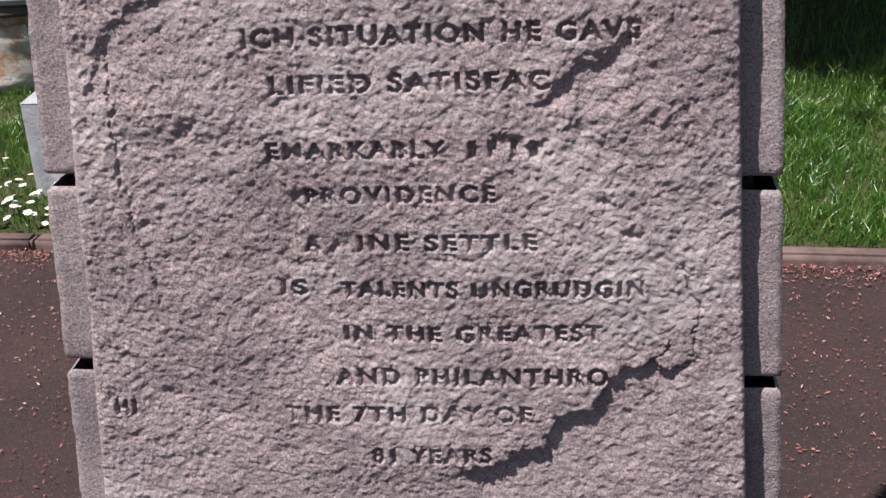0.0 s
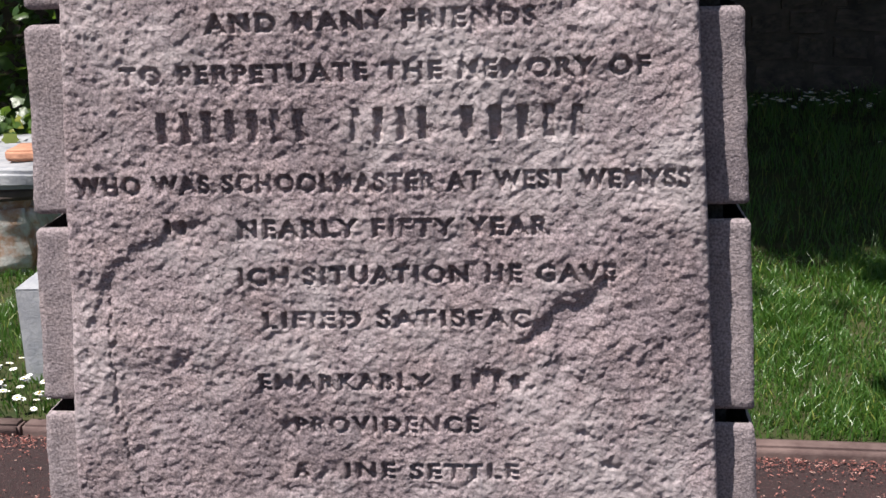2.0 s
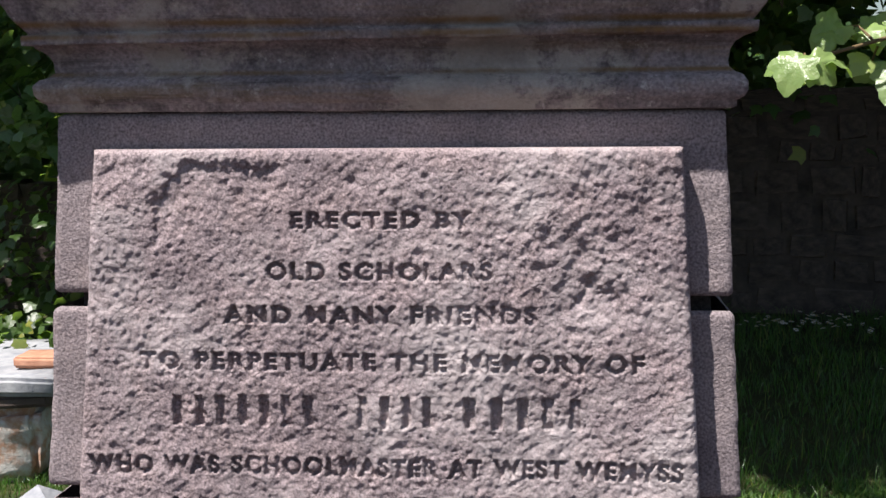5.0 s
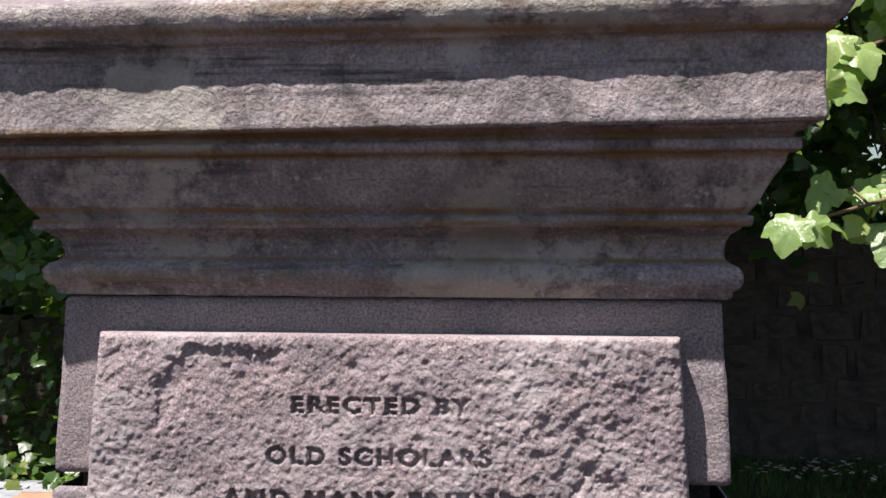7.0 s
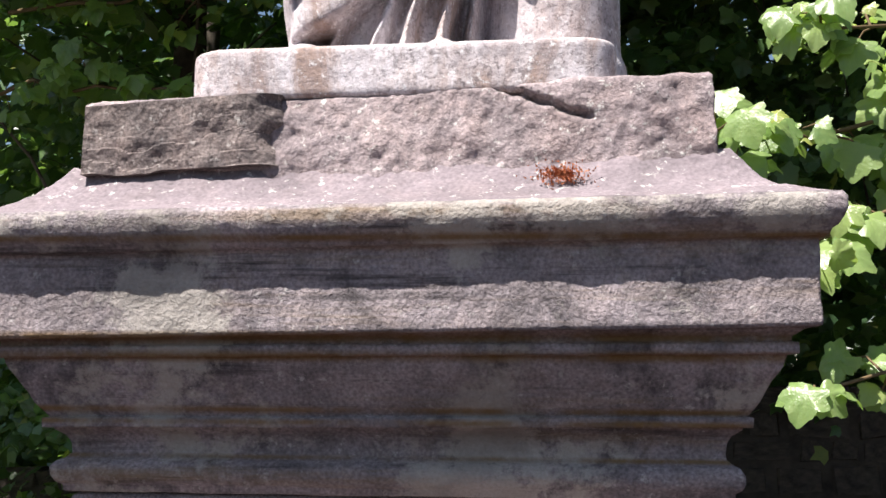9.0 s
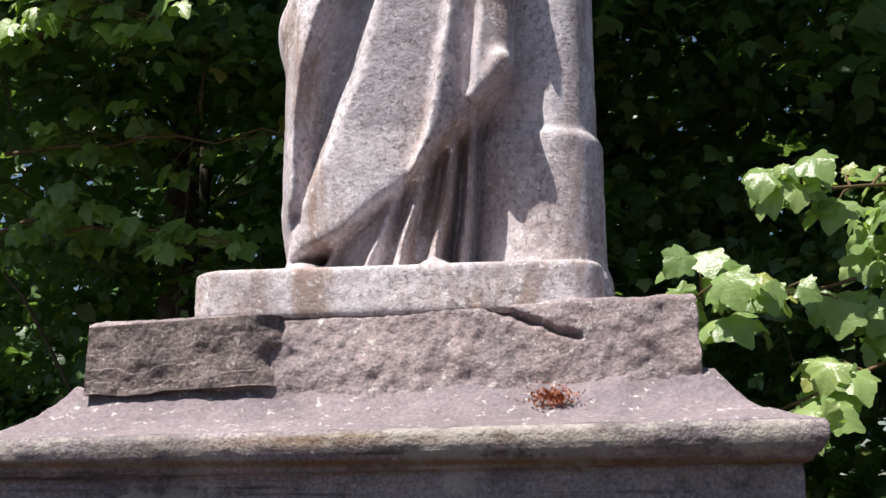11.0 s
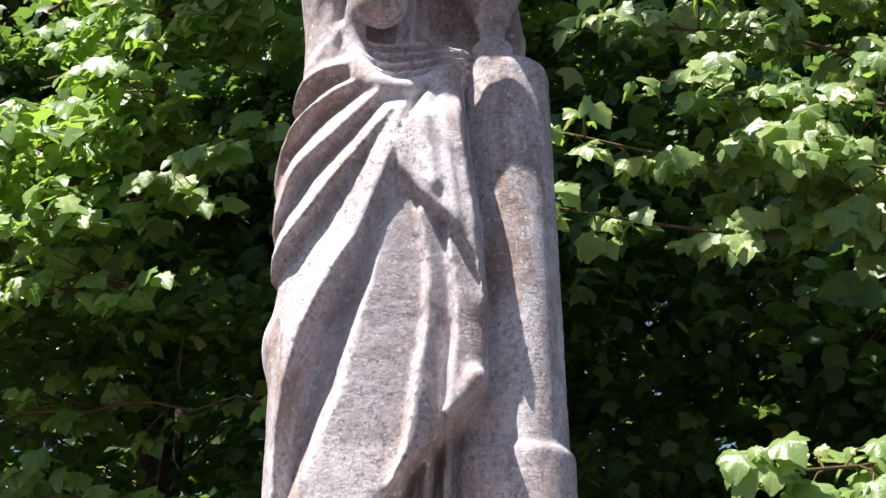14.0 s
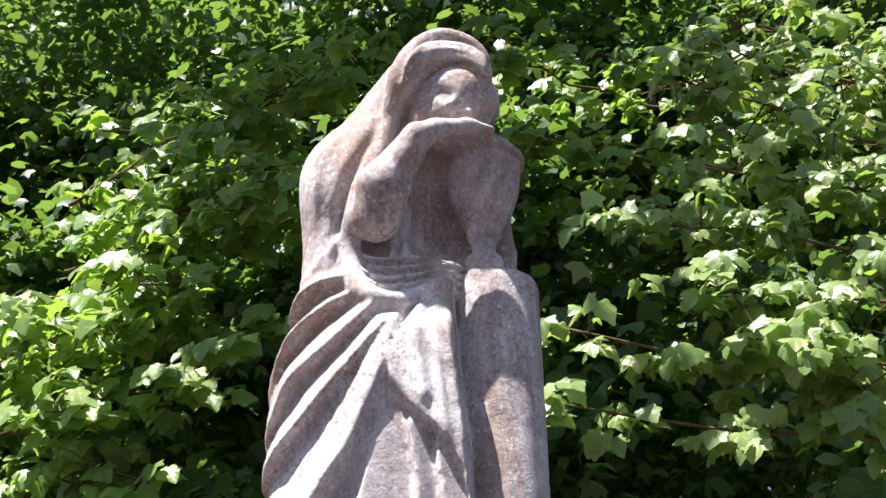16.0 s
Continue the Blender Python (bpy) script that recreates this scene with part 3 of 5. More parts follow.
    for text, xa, xb, zc, tall in LINES:
        tri = glyphs(text)
        lo, hi = tri.reshape(-1, 2).min(0), tri.reshape(-1, 2).max(0)
        tri = (tri - lo) / (hi - lo) * np.array([xb - xa, tall]) + np.array([xa, zc - tall / 2])
        r0, r1 = np.searchsorted(zz, zc - tall / 2 - 0.002), np.searchsorted(zz, zc + tall / 2 + 0.002)
        xs, zs, m = X[r0:r1], Z[r0:r1], cut[r0:r1]
        for a, b, e in tri:
            xl, xr = min(a[0], b[0], e[0]) - 0.0004, max(a[0], b[0], e[0]) + 0.0004
            zl, zr = min(a[1], b[1], e[1]) - 0.0004, max(a[1], b[1], e[1]) + 0.0004
            row = X[(r0 + r1) // 2]
            k0, k1 = max(0, np.searchsorted(row, xl) - 3), np.searchsorted(row, xr) + 3
            x, z = xs[:, k0:k1], zs[:, k0:k1]
            inside = (x > xl) & (x < xr) & (z > zl) & (z < zr)
            w = (b[0] - a[0]) * (e[1] - a[1]) - (b[1] - a[1]) * (e[0] - a[0])
            if abs(w) < 1e-9:
                continue
            for p, q in ((a, b), (b, e), (e, a)):
                length = math.hypot(q[0] - p[0], q[1] - p[1]) + 1e-9
                inside &= ((q[0] - p[0]) * (z - p[1]) - (q[1] - p[1]) * (x - p[0])) * np.sign(w) / length > -0.00025
            m[:, k0:k1] = np.maximum(m[:, k0:k1], inside)
    for xa, xb, zc, tall in BARS:
        cut = np.maximum(cut, (np.abs(wx * 0.2 + X * 0.8 - (xa + xb) / 2) < (xb - xa) / 2) & (np.abs(wz * 0.2 + Z * 0.8 - zc) < tall / 2))
    wear = np.clip(0.95 + 0.8 * fbm(X, zero, Z, 24, 4, 28), 0.45, 1)
    D += cut * 0.0058 * wear
    # worn arris round the edge
    e = np.minimum((1 - np.abs(u[None, :])) * hw, z1 - Z)
    D += 0.0045 * np.exp(-e / 0.0018) 
    Y = 0.9195 + D
    i = np.arange(nz * nx).reshape(nz, nx)
    F = np.stack([i[:-1, :-1], i[:-1, 1:], i[1:, 1:], i[1:, :-1]], -1).reshape(-1, 4)
    P = np.stack([X, Y, Z], -1).reshape(-1, 3)
    # the sides go back into the die
    rim = np.concatenate([i[0, :], i[1:, -1], i[-1, -2::-1], i[-2:0:-1, 0]])
    back = P[rim].copy()
    back[:, 1] = DY + 0.03
    k = len(P) + np.arange(len(rim))
    F = np.concatenate([F, np.stack([np.roll(rim, -1), rim, k, np.roll(k, -1)], -1)])
    me = mesh_np("inscription_panel", np.concatenate([P, back]), F, GRANITE)
    return local(me)


part("inscription_panel", panel(), GRANITE, pedestal, "rough granite panel with a worn cut inscription")

# ---- statue ----
STEP = 0.0026
LO, HI = np.array([-0.315, 0.895, 1.800]), np.array([0.110, 1.215, 2.815])
DIM = ((HI - LO) / STEP).astype(int) + 1
AX = [LO[k] + STEP * np.arange(DIM[k]) for k in range(3)]


def soft(a, b, k):
    h = np.clip(0.5 + 0.5 * (b - a) / k, 0, 1)
    return b * (1 - h) + a * h - k * h * (1 - h)


class Field:
    """A solid as a distance field on a grid, to which forms are added or from which they are cut."""

    def __init__(self):
        self.d = np.full(DIM, 0.08, np.float32)

    def window(self, lo, hi, pad):
        s = []
        for k in range(3):
            a = int(np.clip((lo[k] - pad - LO[k]) / STEP, 0, DIM[k] - 1))
            b = int(np.clip((hi[k] + pad - LO[k]) / STEP + 2, a + 1, DIM[k]))
            s.append(slice(a, b))
        return tuple(s), np.meshgrid(*[AX[k][s[k]] for k in range(3)], indexing="ij", sparse=True)

    def join(self, s, v, k, carve=False):
        old = self.d[s]
        self.d[s] = -soft(-old, v, k) if carve else soft(old, v, k)

    def capsule(self, a, b, ra, rb, k=0.008, carve=False):
        a, b = np.array(a, float), np.array(b, float)
        r = max(ra, rb)
        s, (x, y, z) = self.window(np.minimum(a, b), np.maximum(a, b), r + 0.03)
        ab = b - a
        t = np.clip(((x - a[0]) * ab[0] + (y - a[1]) * ab[1] + (z - a[2]) * ab[2]) / (ab @ ab + 1e-12), 0, 1)
        d = np.sqrt((x - a[0] - t * ab[0]) ** 2 + (y - a[1] - t * ab[1]) ** 2 + (z - a[2] - t * ab[2]) ** 2) - (ra + (rb - ra) * t)
        self.join(s, d, k, carve)

    def ball(self, c, r, k=0.01, carve=False, turn=0.0):
        c, r = np.array(c, float), np.array(r, float)
        m = r.max()
        s, (x, y, z) = self.window(c - m, c + m, 0.03)
        ca, sa = math.cos(radians(turn)), math.sin(radians(turn))
        dx, dy, dz = x - c[0], y - c[1], z - c[2]
        dx, dz = dx * ca + dz * sa, dz * ca - dx * sa
        q = np.sqrt((dx / r[0]) ** 2 + (dy / r[1]) ** 2 + (dz / r[2]) ** 2)
        self.join(s, (q - 1) * r.min() * 0.9, k, carve)

    def stack(self, rows, k=0.012, power=2.0):
        """An upright form with elliptic sections: rows of z, left, right, front, back."""
        r = np.array(rows)
        s, (x, y, z) = self.window((r[:, 1].min(), r[:, 3].min(), r[0, 0]), (r[:, 2].max(), r[:, 4].max(), r[-1, 0]), 0.03)
        zz = z.ravel()
        v = [np.interp(zz, r[:, 0], r[:, c])[None, None, :] for c in range(1, 5)]
        cx, a, cy, b = (v[0] + v[1]) / 2, (v[1] - v[0]) / 2, (v[2] + v[3]) / 2, (v[3] - v[2]) / 2
        q = (np.abs((x - cx) / a) ** power + np.abs((y - cy) / b) ** power) ** (1 / power)
        d = (q - 1) * np.minimum(a, b) * 0.9
        d = np.maximum(d, np.maximum(r[0, 0] - z, z - r[-1, 0]))
        self.join(s, d, k)

    def lathe(self, cx, cy, rows, k=0.002):
        r = np.array(rows)
        m = r[:, 1].max()
        s, (x, y, z) = self.window((cx - m, cy - m, r[0, 0]), (cx + m, cy + m, r[-1, 0]), 0.02)
        R = np.interp(z.ravel(), r[:, 0], r[:, 1])[None, None, :]
        d = np.hypot(x - cx, y - cy) - R
        self.join(s, np.maximum(d, np.maximum(r[0, 0] - z, z - r[-1, 0])), k)

    def front(self, x, z):
        """The depth at which a ray from the front meets the solid."""
        i, k = int(round((x - LO[0]) / STEP)), int(round((z - LO[2]) / STEP))
        col = self.d[int(np.clip(i, 0, DIM[0] - 1)), :, int(np.clip(k, 0, DIM[2] - 1))]
        hit = int(np.argmax(col < 0))
        if not (col < 0).any() or hit == 0:
            return 1.04
        return AX[1][hit] - STEP * col[hit] / (col[hit] - col[hit - 1])

    def fold(self, line, r, out=0.0, k=0.009, carve=False):
        """A ridge, or a groove, laid along a line on the front of the solid."""
        line = np.array(line, float)
        # round the line off by two corner cuts
        for _ in range(3):
            q = [line[0]]
            for a, b in zip(line, line[1:]):
                q += [a * 0.75 + b * 0.25, a * 0.25 + b * 0.75]
            line = np.array(q + [line[-1]])
        ys = np.array([self.front(x, z) for x, z in line])
        for _ in range(3):
            ys = np.convolve(np.pad(ys, 4, "edge"), np.ones(9) / 9, "valid")
        tt = np.linspace(0, 1, len(line))
        rr = r * np.clip(np.minimum(0.45 + 3.5 * tt, 0.45 + 3.5 * (1 - tt)), 0, 1)
        P = [(x, y - out, z) for (x, z), y in zip(line, ys)]
        for a, b, ra, rb in zip(P, P[1:], rr, rr[1:]):
            self.capsule(a, b, ra, rb, k, carve)

    def surface(self):
        """The field's zero surface, as quads, one vertex in each cell that it crosses."""
        d = self.d
        for k in range(3):
            i0, i1 = [slice(None)] * 3, [slice(None)] * 3
            i0[k], i1[k] = 0, -1
            d[tuple(i0)] = d[tuple(i1)] = 0.01
        neg = d < 0
        c = np.zeros(np.array(DIM) - 1, np.int8)
        corners = [(a, b, e) for a in (0, 1) for b in (0, 1) for e in (0, 1)]
        n = np.array(DIM) - 1
        for a, b, e in corners:
            c += neg[a:a + n[0], b:b + n[1], e:e + n[2]]
        cell = np.argwhere((c > 0) & (c < 8))
        idx = np.full(n, -1, np.int32)
        idx[tuple(cell.T)] = np.arange(len(cell))
        tot, cnt = np.zeros((len(cell), 3)), np.zeros(len(cell))
        for p in corners:
            for k in range(3):
                if p[k]:
                    continue
                q = list(p)
                q[k] = 1
                va, vb = d[tuple((cell + p).T)], d[tuple((cell + q).T)]
                x = (va < 0) != (vb < 0)
                t = np.where(x, va / np.where(x, va - vb, 1), 0)
                pt = np.array(p, float)[None, :].repeat(len(cell), 0)
                pt[:, k] += t
                tot += pt * x[:, None]
                cnt += x
        V = LO + STEP * (cell + tot / cnt[:, None])
        faces = []
        for k in range(3):
            a, b = (k + 1) % 3, (k + 2) % 3
            i0, i1 = [slice(1, -1)] * 3, [slice(1, -1)] * 3
            i0[k], i1[k] = slice(0, -1), slice(1, None)
            s0, s1 = neg[tuple(i0)], neg[tuple(i1)]
            e = np.argwhere(s0 != s1)
            flip = s0[tuple(e.T)]
            off = np.ones(3, int)
            off[k] = 0
            e = e + off
            da, db = np.eye(3, dtype=int)[a], np.eye(3, dtype=int)[b]
            quad = np.stack([idx[tuple((e - da - db).T)], idx[tuple((e - db).T)], idx[tuple(e.T)], idx[tuple((e - da).T)]], -1)
            quad[~flip] = quad[~flip][:, ::-1]
            faces.append(quad)
        return V, np.concatenate(faces)


def rounded(line):
    line = np.array(line, float)
    for _ in range(2):
        q = [line[0]]
        for a, b in zip(line, line[1:]):
            q += [a * 0.75 + b * 0.25, a * 0.25 + b * 0.75]
        line = np.array(q + [line[-1]])
    return [tuple(p) for p in line]


def drape(f):
    """Cloth on the front of the figure: flat planes that meet in crests, and hems that stand over what lies below.
    Crests: a line from its top down, height, and the reach of its left and right flank."""
    X, Z = np.meshgrid(AX[0], AX[2], indexing="ij")
    wx, wz = X + 0.0022 * fbm(X, X * 0, Z, 18, 2, 95), Z
    D = np.zeros(X.shape)
    crests = [([(-0.052, 2.405), (-0.078, 2.360), (-0.094, 2.317), (-0.104, 2.239), (-0.119, 2.150), (-0.142, 2.058), (-0.173, 1.984), (-0.204, 1.913), (-0.214, 1.874)], 0.021, 0.022, 0.105),
              ([(-0.088, 2.345), (-0.108, 2.270), (-0.128, 2.215), (-0.152, 2.178), (-0.181, 2.125), (-0.203, 2.065), (-0.208, 2.000), (-0.210, 1.930)], 0.034, 0.090, 0.022),
              ([(-0.095, 2.360), (-0.110, 2.342), (-0.135, 2.304), (-0.163, 2.269), (-0.190, 2.234), (-0.218, 2.204)], 0.034, 0.045, 0.013),
              ([(-0.112, 2.385), (-0.125, 2.369), (-0.149, 2.345), (-0.174, 2.321), (-0.198, 2.299), (-0.220, 2.255)], 0.030, 0.040, 0.010),
              ([(-0.120, 2.412), (-0.140, 2.406), (-0.167, 2.394), (-0.198, 2.373), (-0.227, 2.342), (-0.242, 2.300)], 0.022, 0.022, 0.014),
              ([(-0.130, 2.436), (-0.173, 2.428), (-0.200, 2.417), (-0.228, 2.394)], 0.017, 0.022, 0.011),
              ([(-0.068, 2.243), (-0.066, 2.228), (-0.058, 2.180), (-0.068, 2.080), (-0.079, 2.003), (-0.100, 1.945)], 0.025, 0.009, 0.062),
              ([(-0.039, 2.220), (-0.033, 2.143), (-0.038, 2.032)], 0.027, 0.010, 0.050),
              ([(-0.128, 2.640), (-0.152, 2.580), (-0.168, 2.520), (-0.172, 2.450)], 0.006, 0.030, 0.014),
              ([(-0.165, 2.640), (-0.188, 2.560), (-0.192, 2.470)], 0.004, 0.026, 0.020),
              ([(-0.140, 2.505), (-0.172, 2.470), (-0.192, 2.440)], 0.008, 0.020, 0.012)]
    # belt of gathered cloth, from under the veil up to the column
    for k, (za, zm, zb) in enumerate(((2.470, 2.462, 2.471), (2.457, 2.447, 2.466), (2.445, 2.433, 2.458), (2.432, 2.420, 2.448), (2.421, 2.410, 2.436))):
        crests.append(([(-0.138 + 0.004 * k, za), (-0.105, zm - 0.002), (-0.070, zm + 0.004), (-0.040, zb - 0.006), (-0.012, zb)], 0.017 + 0.001 * k, 0.0075, 0.0075))
    crests += [([(-0.092 + 0.013 * k, 2.590), (-0.096 + 0.014 * k, 2.530), (-0.098 + 0.014 * k, 2.470)], 0.0075, 0.0055, 0.0055) for k in range(6)]
    low = [([(a, 2.020 - 0.025 * k), (a * 0.55 + b * 0.45, 1.945 - 0.012 * k), (b, 1.866)], 0.017, 0.011, 0.008)
           for k, (a, b) in enumerate(((-0.044, -0.052), (-0.062, -0.078), (-0.088, -0.112), (-0.110, -0.140), (-0.150, -0.182)))]
    for line, h, wl, wr in crests:
        d, s = side(wx, wz, rounded(line))
        D = np.maximum(D, h * np.clip(1 - d / np.where(s < 0, wr, wl), 0, 1) ** 1.15)
    # the hanging sheet's hem: what lies above and to the right of it stands out
    hem = rounded([(-0.088, 2.330), (-0.095, 2.312), (-0.093, 2.288), (-0.066, 2.251), (-0.037, 2.230), (-0.017, 2.201), (-0.008, 2.168), (-0.006, 2.140)])
    d, s = side(wx, wz, hem)
    over = 1 / (1 + np.exp(np.clip(d * s / 0.0011, -40, 40))) * (X > -0.1) * np.clip((Z - 2.13) / 0.02, 0, 1) * np.clip((2.425 - Z) / 0.075, 0, 1)
    D = np.maximum(D, 0.025 * over) + 0.008 * over
    for line in ([(-0.062, 2.400), (-0.060, 2.340), (-0.050, 2.270)], [(-0.044, 2.400), (-0.036, 2.320), (-0.026, 2.220)]):
        e, q = side(wx, wz, rounded(line))
        D += 0.006 * over * np.clip(1 - e / np.where(q < 0, 0.010, 0.016), 0, 1)
    hem = rounded([(0.004, 2.062), (-0.035, 2.027), (-0.067, 1.993), (-0.102, 1.949), (-0.131, 1.925), (-0.167, 1.894), (-0.215, 1.870)])
    d, s = side(wx, wz, hem)
    under = 1 / (1 + np.exp(np.clip(d * s / 0.0015, -40, 40)))
    L = np.zeros(X.shape)
    for line, h, wl, wr in low:
        e, q = side(wx, wz, rounded(line))
        L = np.maximum(L, h * np.clip(1 - e / np.where(q < 0, wr, wl), 0, 1))
    D = D * (1 - under) + (1.5 * L - 0.026) * under
    D = (D - 0.001) * np.clip((2.70 - Z) / 0.03, 0, 1) * np.clip((X + 0.252) / 0.045, 0.15, 1)
    D[1:-1, 1:-1] = (4 * D[1:-1, 1:-1] + D[:-2, 1:-1] + D[2:, 1:-1] + D[1:-1, :-2] + D[1:-1, 2:]) / 8
    w = np.clip((1.075 - AX[1]) / 0.05, 0, 1)
    body = np.clip((np.interp(Z, (2.06, 2.14, 2.23, 2.34, 2.42, 2.47, 2.55), (0.004, 0.002, -0.003, -0.016, -0.020, 0.0, 0.02)) - X) / 0.008, 0, 1)
    f.d -= ((D * body)[:, None, :] * w[None, :, None]).astype(np.float32)


def statue():
    f = Field()
    # robe from feet to shoulders
    f.stack([(1.845, -0.218, -0.030, 0.955, 1.130), (1.90, -0.218, -0.028, 0.962, 1.130), (2.00, -0.218, -0.020, 0.972, 1.130), (2.06, -0.221, -0.012, 0.972, 1.130), (2.14, -0.225, -0.014, 0.971, 1.130),
             (2.23, -0.228, -0.019, 0.971, 1.130), (2.30, -0.234, -0.028, 0.974, 1.130), (2.36, -0.226, -0.034, 0.980, 1.130), (2.42, -0.203, -0.036, 0.988, 1.130),
             (2.47, -0.195, -0.024, 0.998, 1.130), (2.53, -0.206, 0.006, 1.004, 1.130), (2.59, -0.206, 0.012, 1.014, 1.130), (2.625, -0.176, 0.014, 1.020, 1.12),
             (2.66, -0.125, 0.02, 1.02, 1.10)], 0.012, 2.4)
    # shoulder under the mantle, and the mantle's fall from the head
    f.ball((-0.160, 1.022, 2.575), (0.056, 0.064, 0.078), 0.02)
    f.capsule((-0.166, 1.03, 2.55), (-0.172, 1.02, 2.43), 0.042, 0.036, 0.02)
    f.capsule((-0.100, 1.030, 2.695), (-0.155, 1.03, 2.605), 0.046, 0.056, 0.03)
    # the hood
    f.ball((-0.042, 1.012, 2.718), (0.066, 0.072, 0.078), 0.010, turn=-18)
    f.capsule((-0.078, 1.02, 2.722), (-0.122, 1.03, 2.635), 0.050, 0.053, 0.025)
    f.ball((-0.020, 0.928, 2.672), (0.066, 0.058, 0.070), 0.004, True, -25)
    # hollow under the chin and of the breast, between arm, veil and urn
    f.capsule((-0.060, 0.955, 2.640), (-0.080, 0.955, 2.560), 0.030, 0.040, 0.010, True)
    f.ball((-0.044, 0.990, 2.540), (0.052, 0.086, 0.088), 0.008, True)
    # the bowed face, tilted, with waved hair over the brow
    f.ball((-0.026, 0.990, 2.674), (0.050, 0.052, 0.064), 0.003, False, -34)
    f.ball((-0.010, 0.984, 2.694), (0.040, 0.038, 0.026), 0.016, False, -20)
    f.ball((-0.054, 0.968, 2.642), (0.022, 0.022, 0.019), 0.014)
    f.capsule((-0.013, 0.948, 2.674), (-0.025, 0.941, 2.650), 0.0034, 0.0050, 0.008)
    f.ball((-0.033, 0.935, 2.668), (0.014, 0.012, 0.0085), 0.006, True, -34)
    f.ball((-0.002, 0.936, 2.646), (0.013, 0.012, 0.0085), 0.006, True, -34)
    f.ball((-0.032, 0.9505, 2.666), (0.010, 0.006, 0.006), 0.004, False, -34)
    f.ball((-0.002, 0.9510, 2.645), (0.009, 0.006, 0.006), 0.004, False, -34)
    f.fold([(-0.084, 2.676), (-0.077, 2.700), (-0.062, 2.722), (-0.033, 2.735), (-0.001, 2.728), (0.018, 2.700)], 0.013, 0.001, 0.006)
    for k in range(4):
        f.fold([(-0.085 + 0.004 * k, 2.680 + 0.009 * k), (-0.064 + 0.002 * k, 2.712 + 0.009 * k), (-0.034, 2.724 + 0.009 * k), (0.000, 2.718 + 0.009 * k), (0.020, 2.692 + 0.009 * k)], 0.0040, 0.0015, 0.002)
    # the sheet's free edge beside the column, and its knot at the belt
    run = [(-0.042, 1.000, 2.405), (-0.036, 0.998, 2.36), (-0.023, 0.996, 2.23), (-0.017, 0.993, 2.14), (-0.015, 0.988, 2.068)]
    for p, q, ra, rb in zip(run, run[1:], (0.010, 0.010, 0.010, 0.010), (0.010, 0.010, 0.010, 0.011)):
        f.capsule(p, q, ra, rb, 0.010)
    f.ball((-0.224, 1.03, 2.120), (0.014, 0.024, 0.022), 0.012)
    drape(f)
    f.capsule((-0.014, 0.964, 2.064), (-0.038, 0.966, 2.032), 0.0110, 0.006, 0.008)
    # the sheet's gathered upper edge
    f.fold([(-0.066, 2.408), (-0.048, 2.414), (-0.030, 2.420)], 0.0060, 0.002, 0.008)
    # the arm across, with its hand over the urn
    f.capsule((-0.112, 0.962, 2.505), (-0.102, 0.945, 2.535), 0.030, 0.030, 0.008)
    f.capsule((-0.102, 0.945, 2.535), (-0.062, 0.930, 2.594), 0.030, 0.0175, 0.008)
    f.capsule((-0.062, 0.930, 2.594), (-0.040, 0.932, 2.606), 0.0170, 0.0125, 0.006)
    f.capsule((-0.042, 0.932, 2.607), (0.002, 0.940, 2.615), 0.0120, 0.0085, 0.006)
    for k in range(4):
        f.capsule((-0.006 + 0.002 * k, 0.935 + 0.009 * k, 2.617), (0.026 - 0.002 * k, 0.946 + 0.010 * k, 2.612), 0.0062, 0.0046, 0.003)
    # the veil's thick edge, from the brow down to the loop at the belt
    f.fold([(0.018, 2.742), (0.004, 2.768), (-0.034, 2.778), (-0.061, 2.762), (-0.081, 2.734), (-0.091, 2.700), (-0.096, 2.665), (-0.104, 2.626), (-0.116, 2.597), (-0.129, 2.560), (-0.139, 2.519),
            (-0.146, 2.479), (-0.143, 2.444), (-0.131, 2.414), (-0.110, 2.397), (-0.087, 2.395), (-0.070, 2.404)], 0.0085, 0.003, 0.008)
    # the other arm, behind the urn
    f.capsule((0.012, 1.090, 2.600), (0.026, 1.085, 2.52), 0.024, 0.021, 0.010)
    f.capsule((0.026, 1.085, 2.52), (0.030, 1.080, 2.450), 0.020, 0.017, 0.006)
    # feet
    f.ball((-0.076, 0.978, 1.866), (0.017, 0.032, 0.011), 0.010)
    f.ball((-0.200, 0.985, 1.866), (0.022, 0.032, 0.011), 0.008)
    # broken column with its foot, and the urn on it
    f.lathe(0.0205, 1.062, [(1.845, 0.0711), (1.868, 0.0691), (1.880, 0.0640), (2.003, 0.0625), (2.008, 0.0600), (2.011, 0.0569), (2.065, 0.0564), (2.451, 0.0523), (2.459, 0.0511), (2.463, 0.0478)], 0.0025)
    f.lathe(0.0092, 1.034, [(2.450, 0.0238), (2.482, 0.0238), (2.485, 0.0218), (2.489, 0.0152), (2.506, 0.0147), (2.511, 0.0172), (2.515, 0.0218), (2.520, 0.0218), (2.524, 0.0198), (2.530, 0.0238), (2.550, 0.0350),
                            (2.578, 0.0436), (2.606, 0.0469), (2.620, 0.0462), (2.621, 0.0525), (2.630, 0.0525), (2.633, 0.0455), (2.645, 0.0390), (2.659, 0.0253), (2.667, 0.008)], 0.002)
    # its own slab, with rounded corners
    s, (x, y, z) = f.window((-0.290, 0.92, 1.810), (0.085, 1.205, 1.868), 0.01)
    r = 0.035
    qx, qy = np.abs(x + 0.1115) - (0.189 - r), np.abs(y - 1.053) - (0.113 - r)
    d = np.hypot(np.maximum(qx, 0), np.maximum(qy, 0)) + np.minimum(np.maximum(qx, qy), 0) - r
    dz = np.abs(z - 1.8435 - 0.012 * (x + 0.11)) - 0.0235
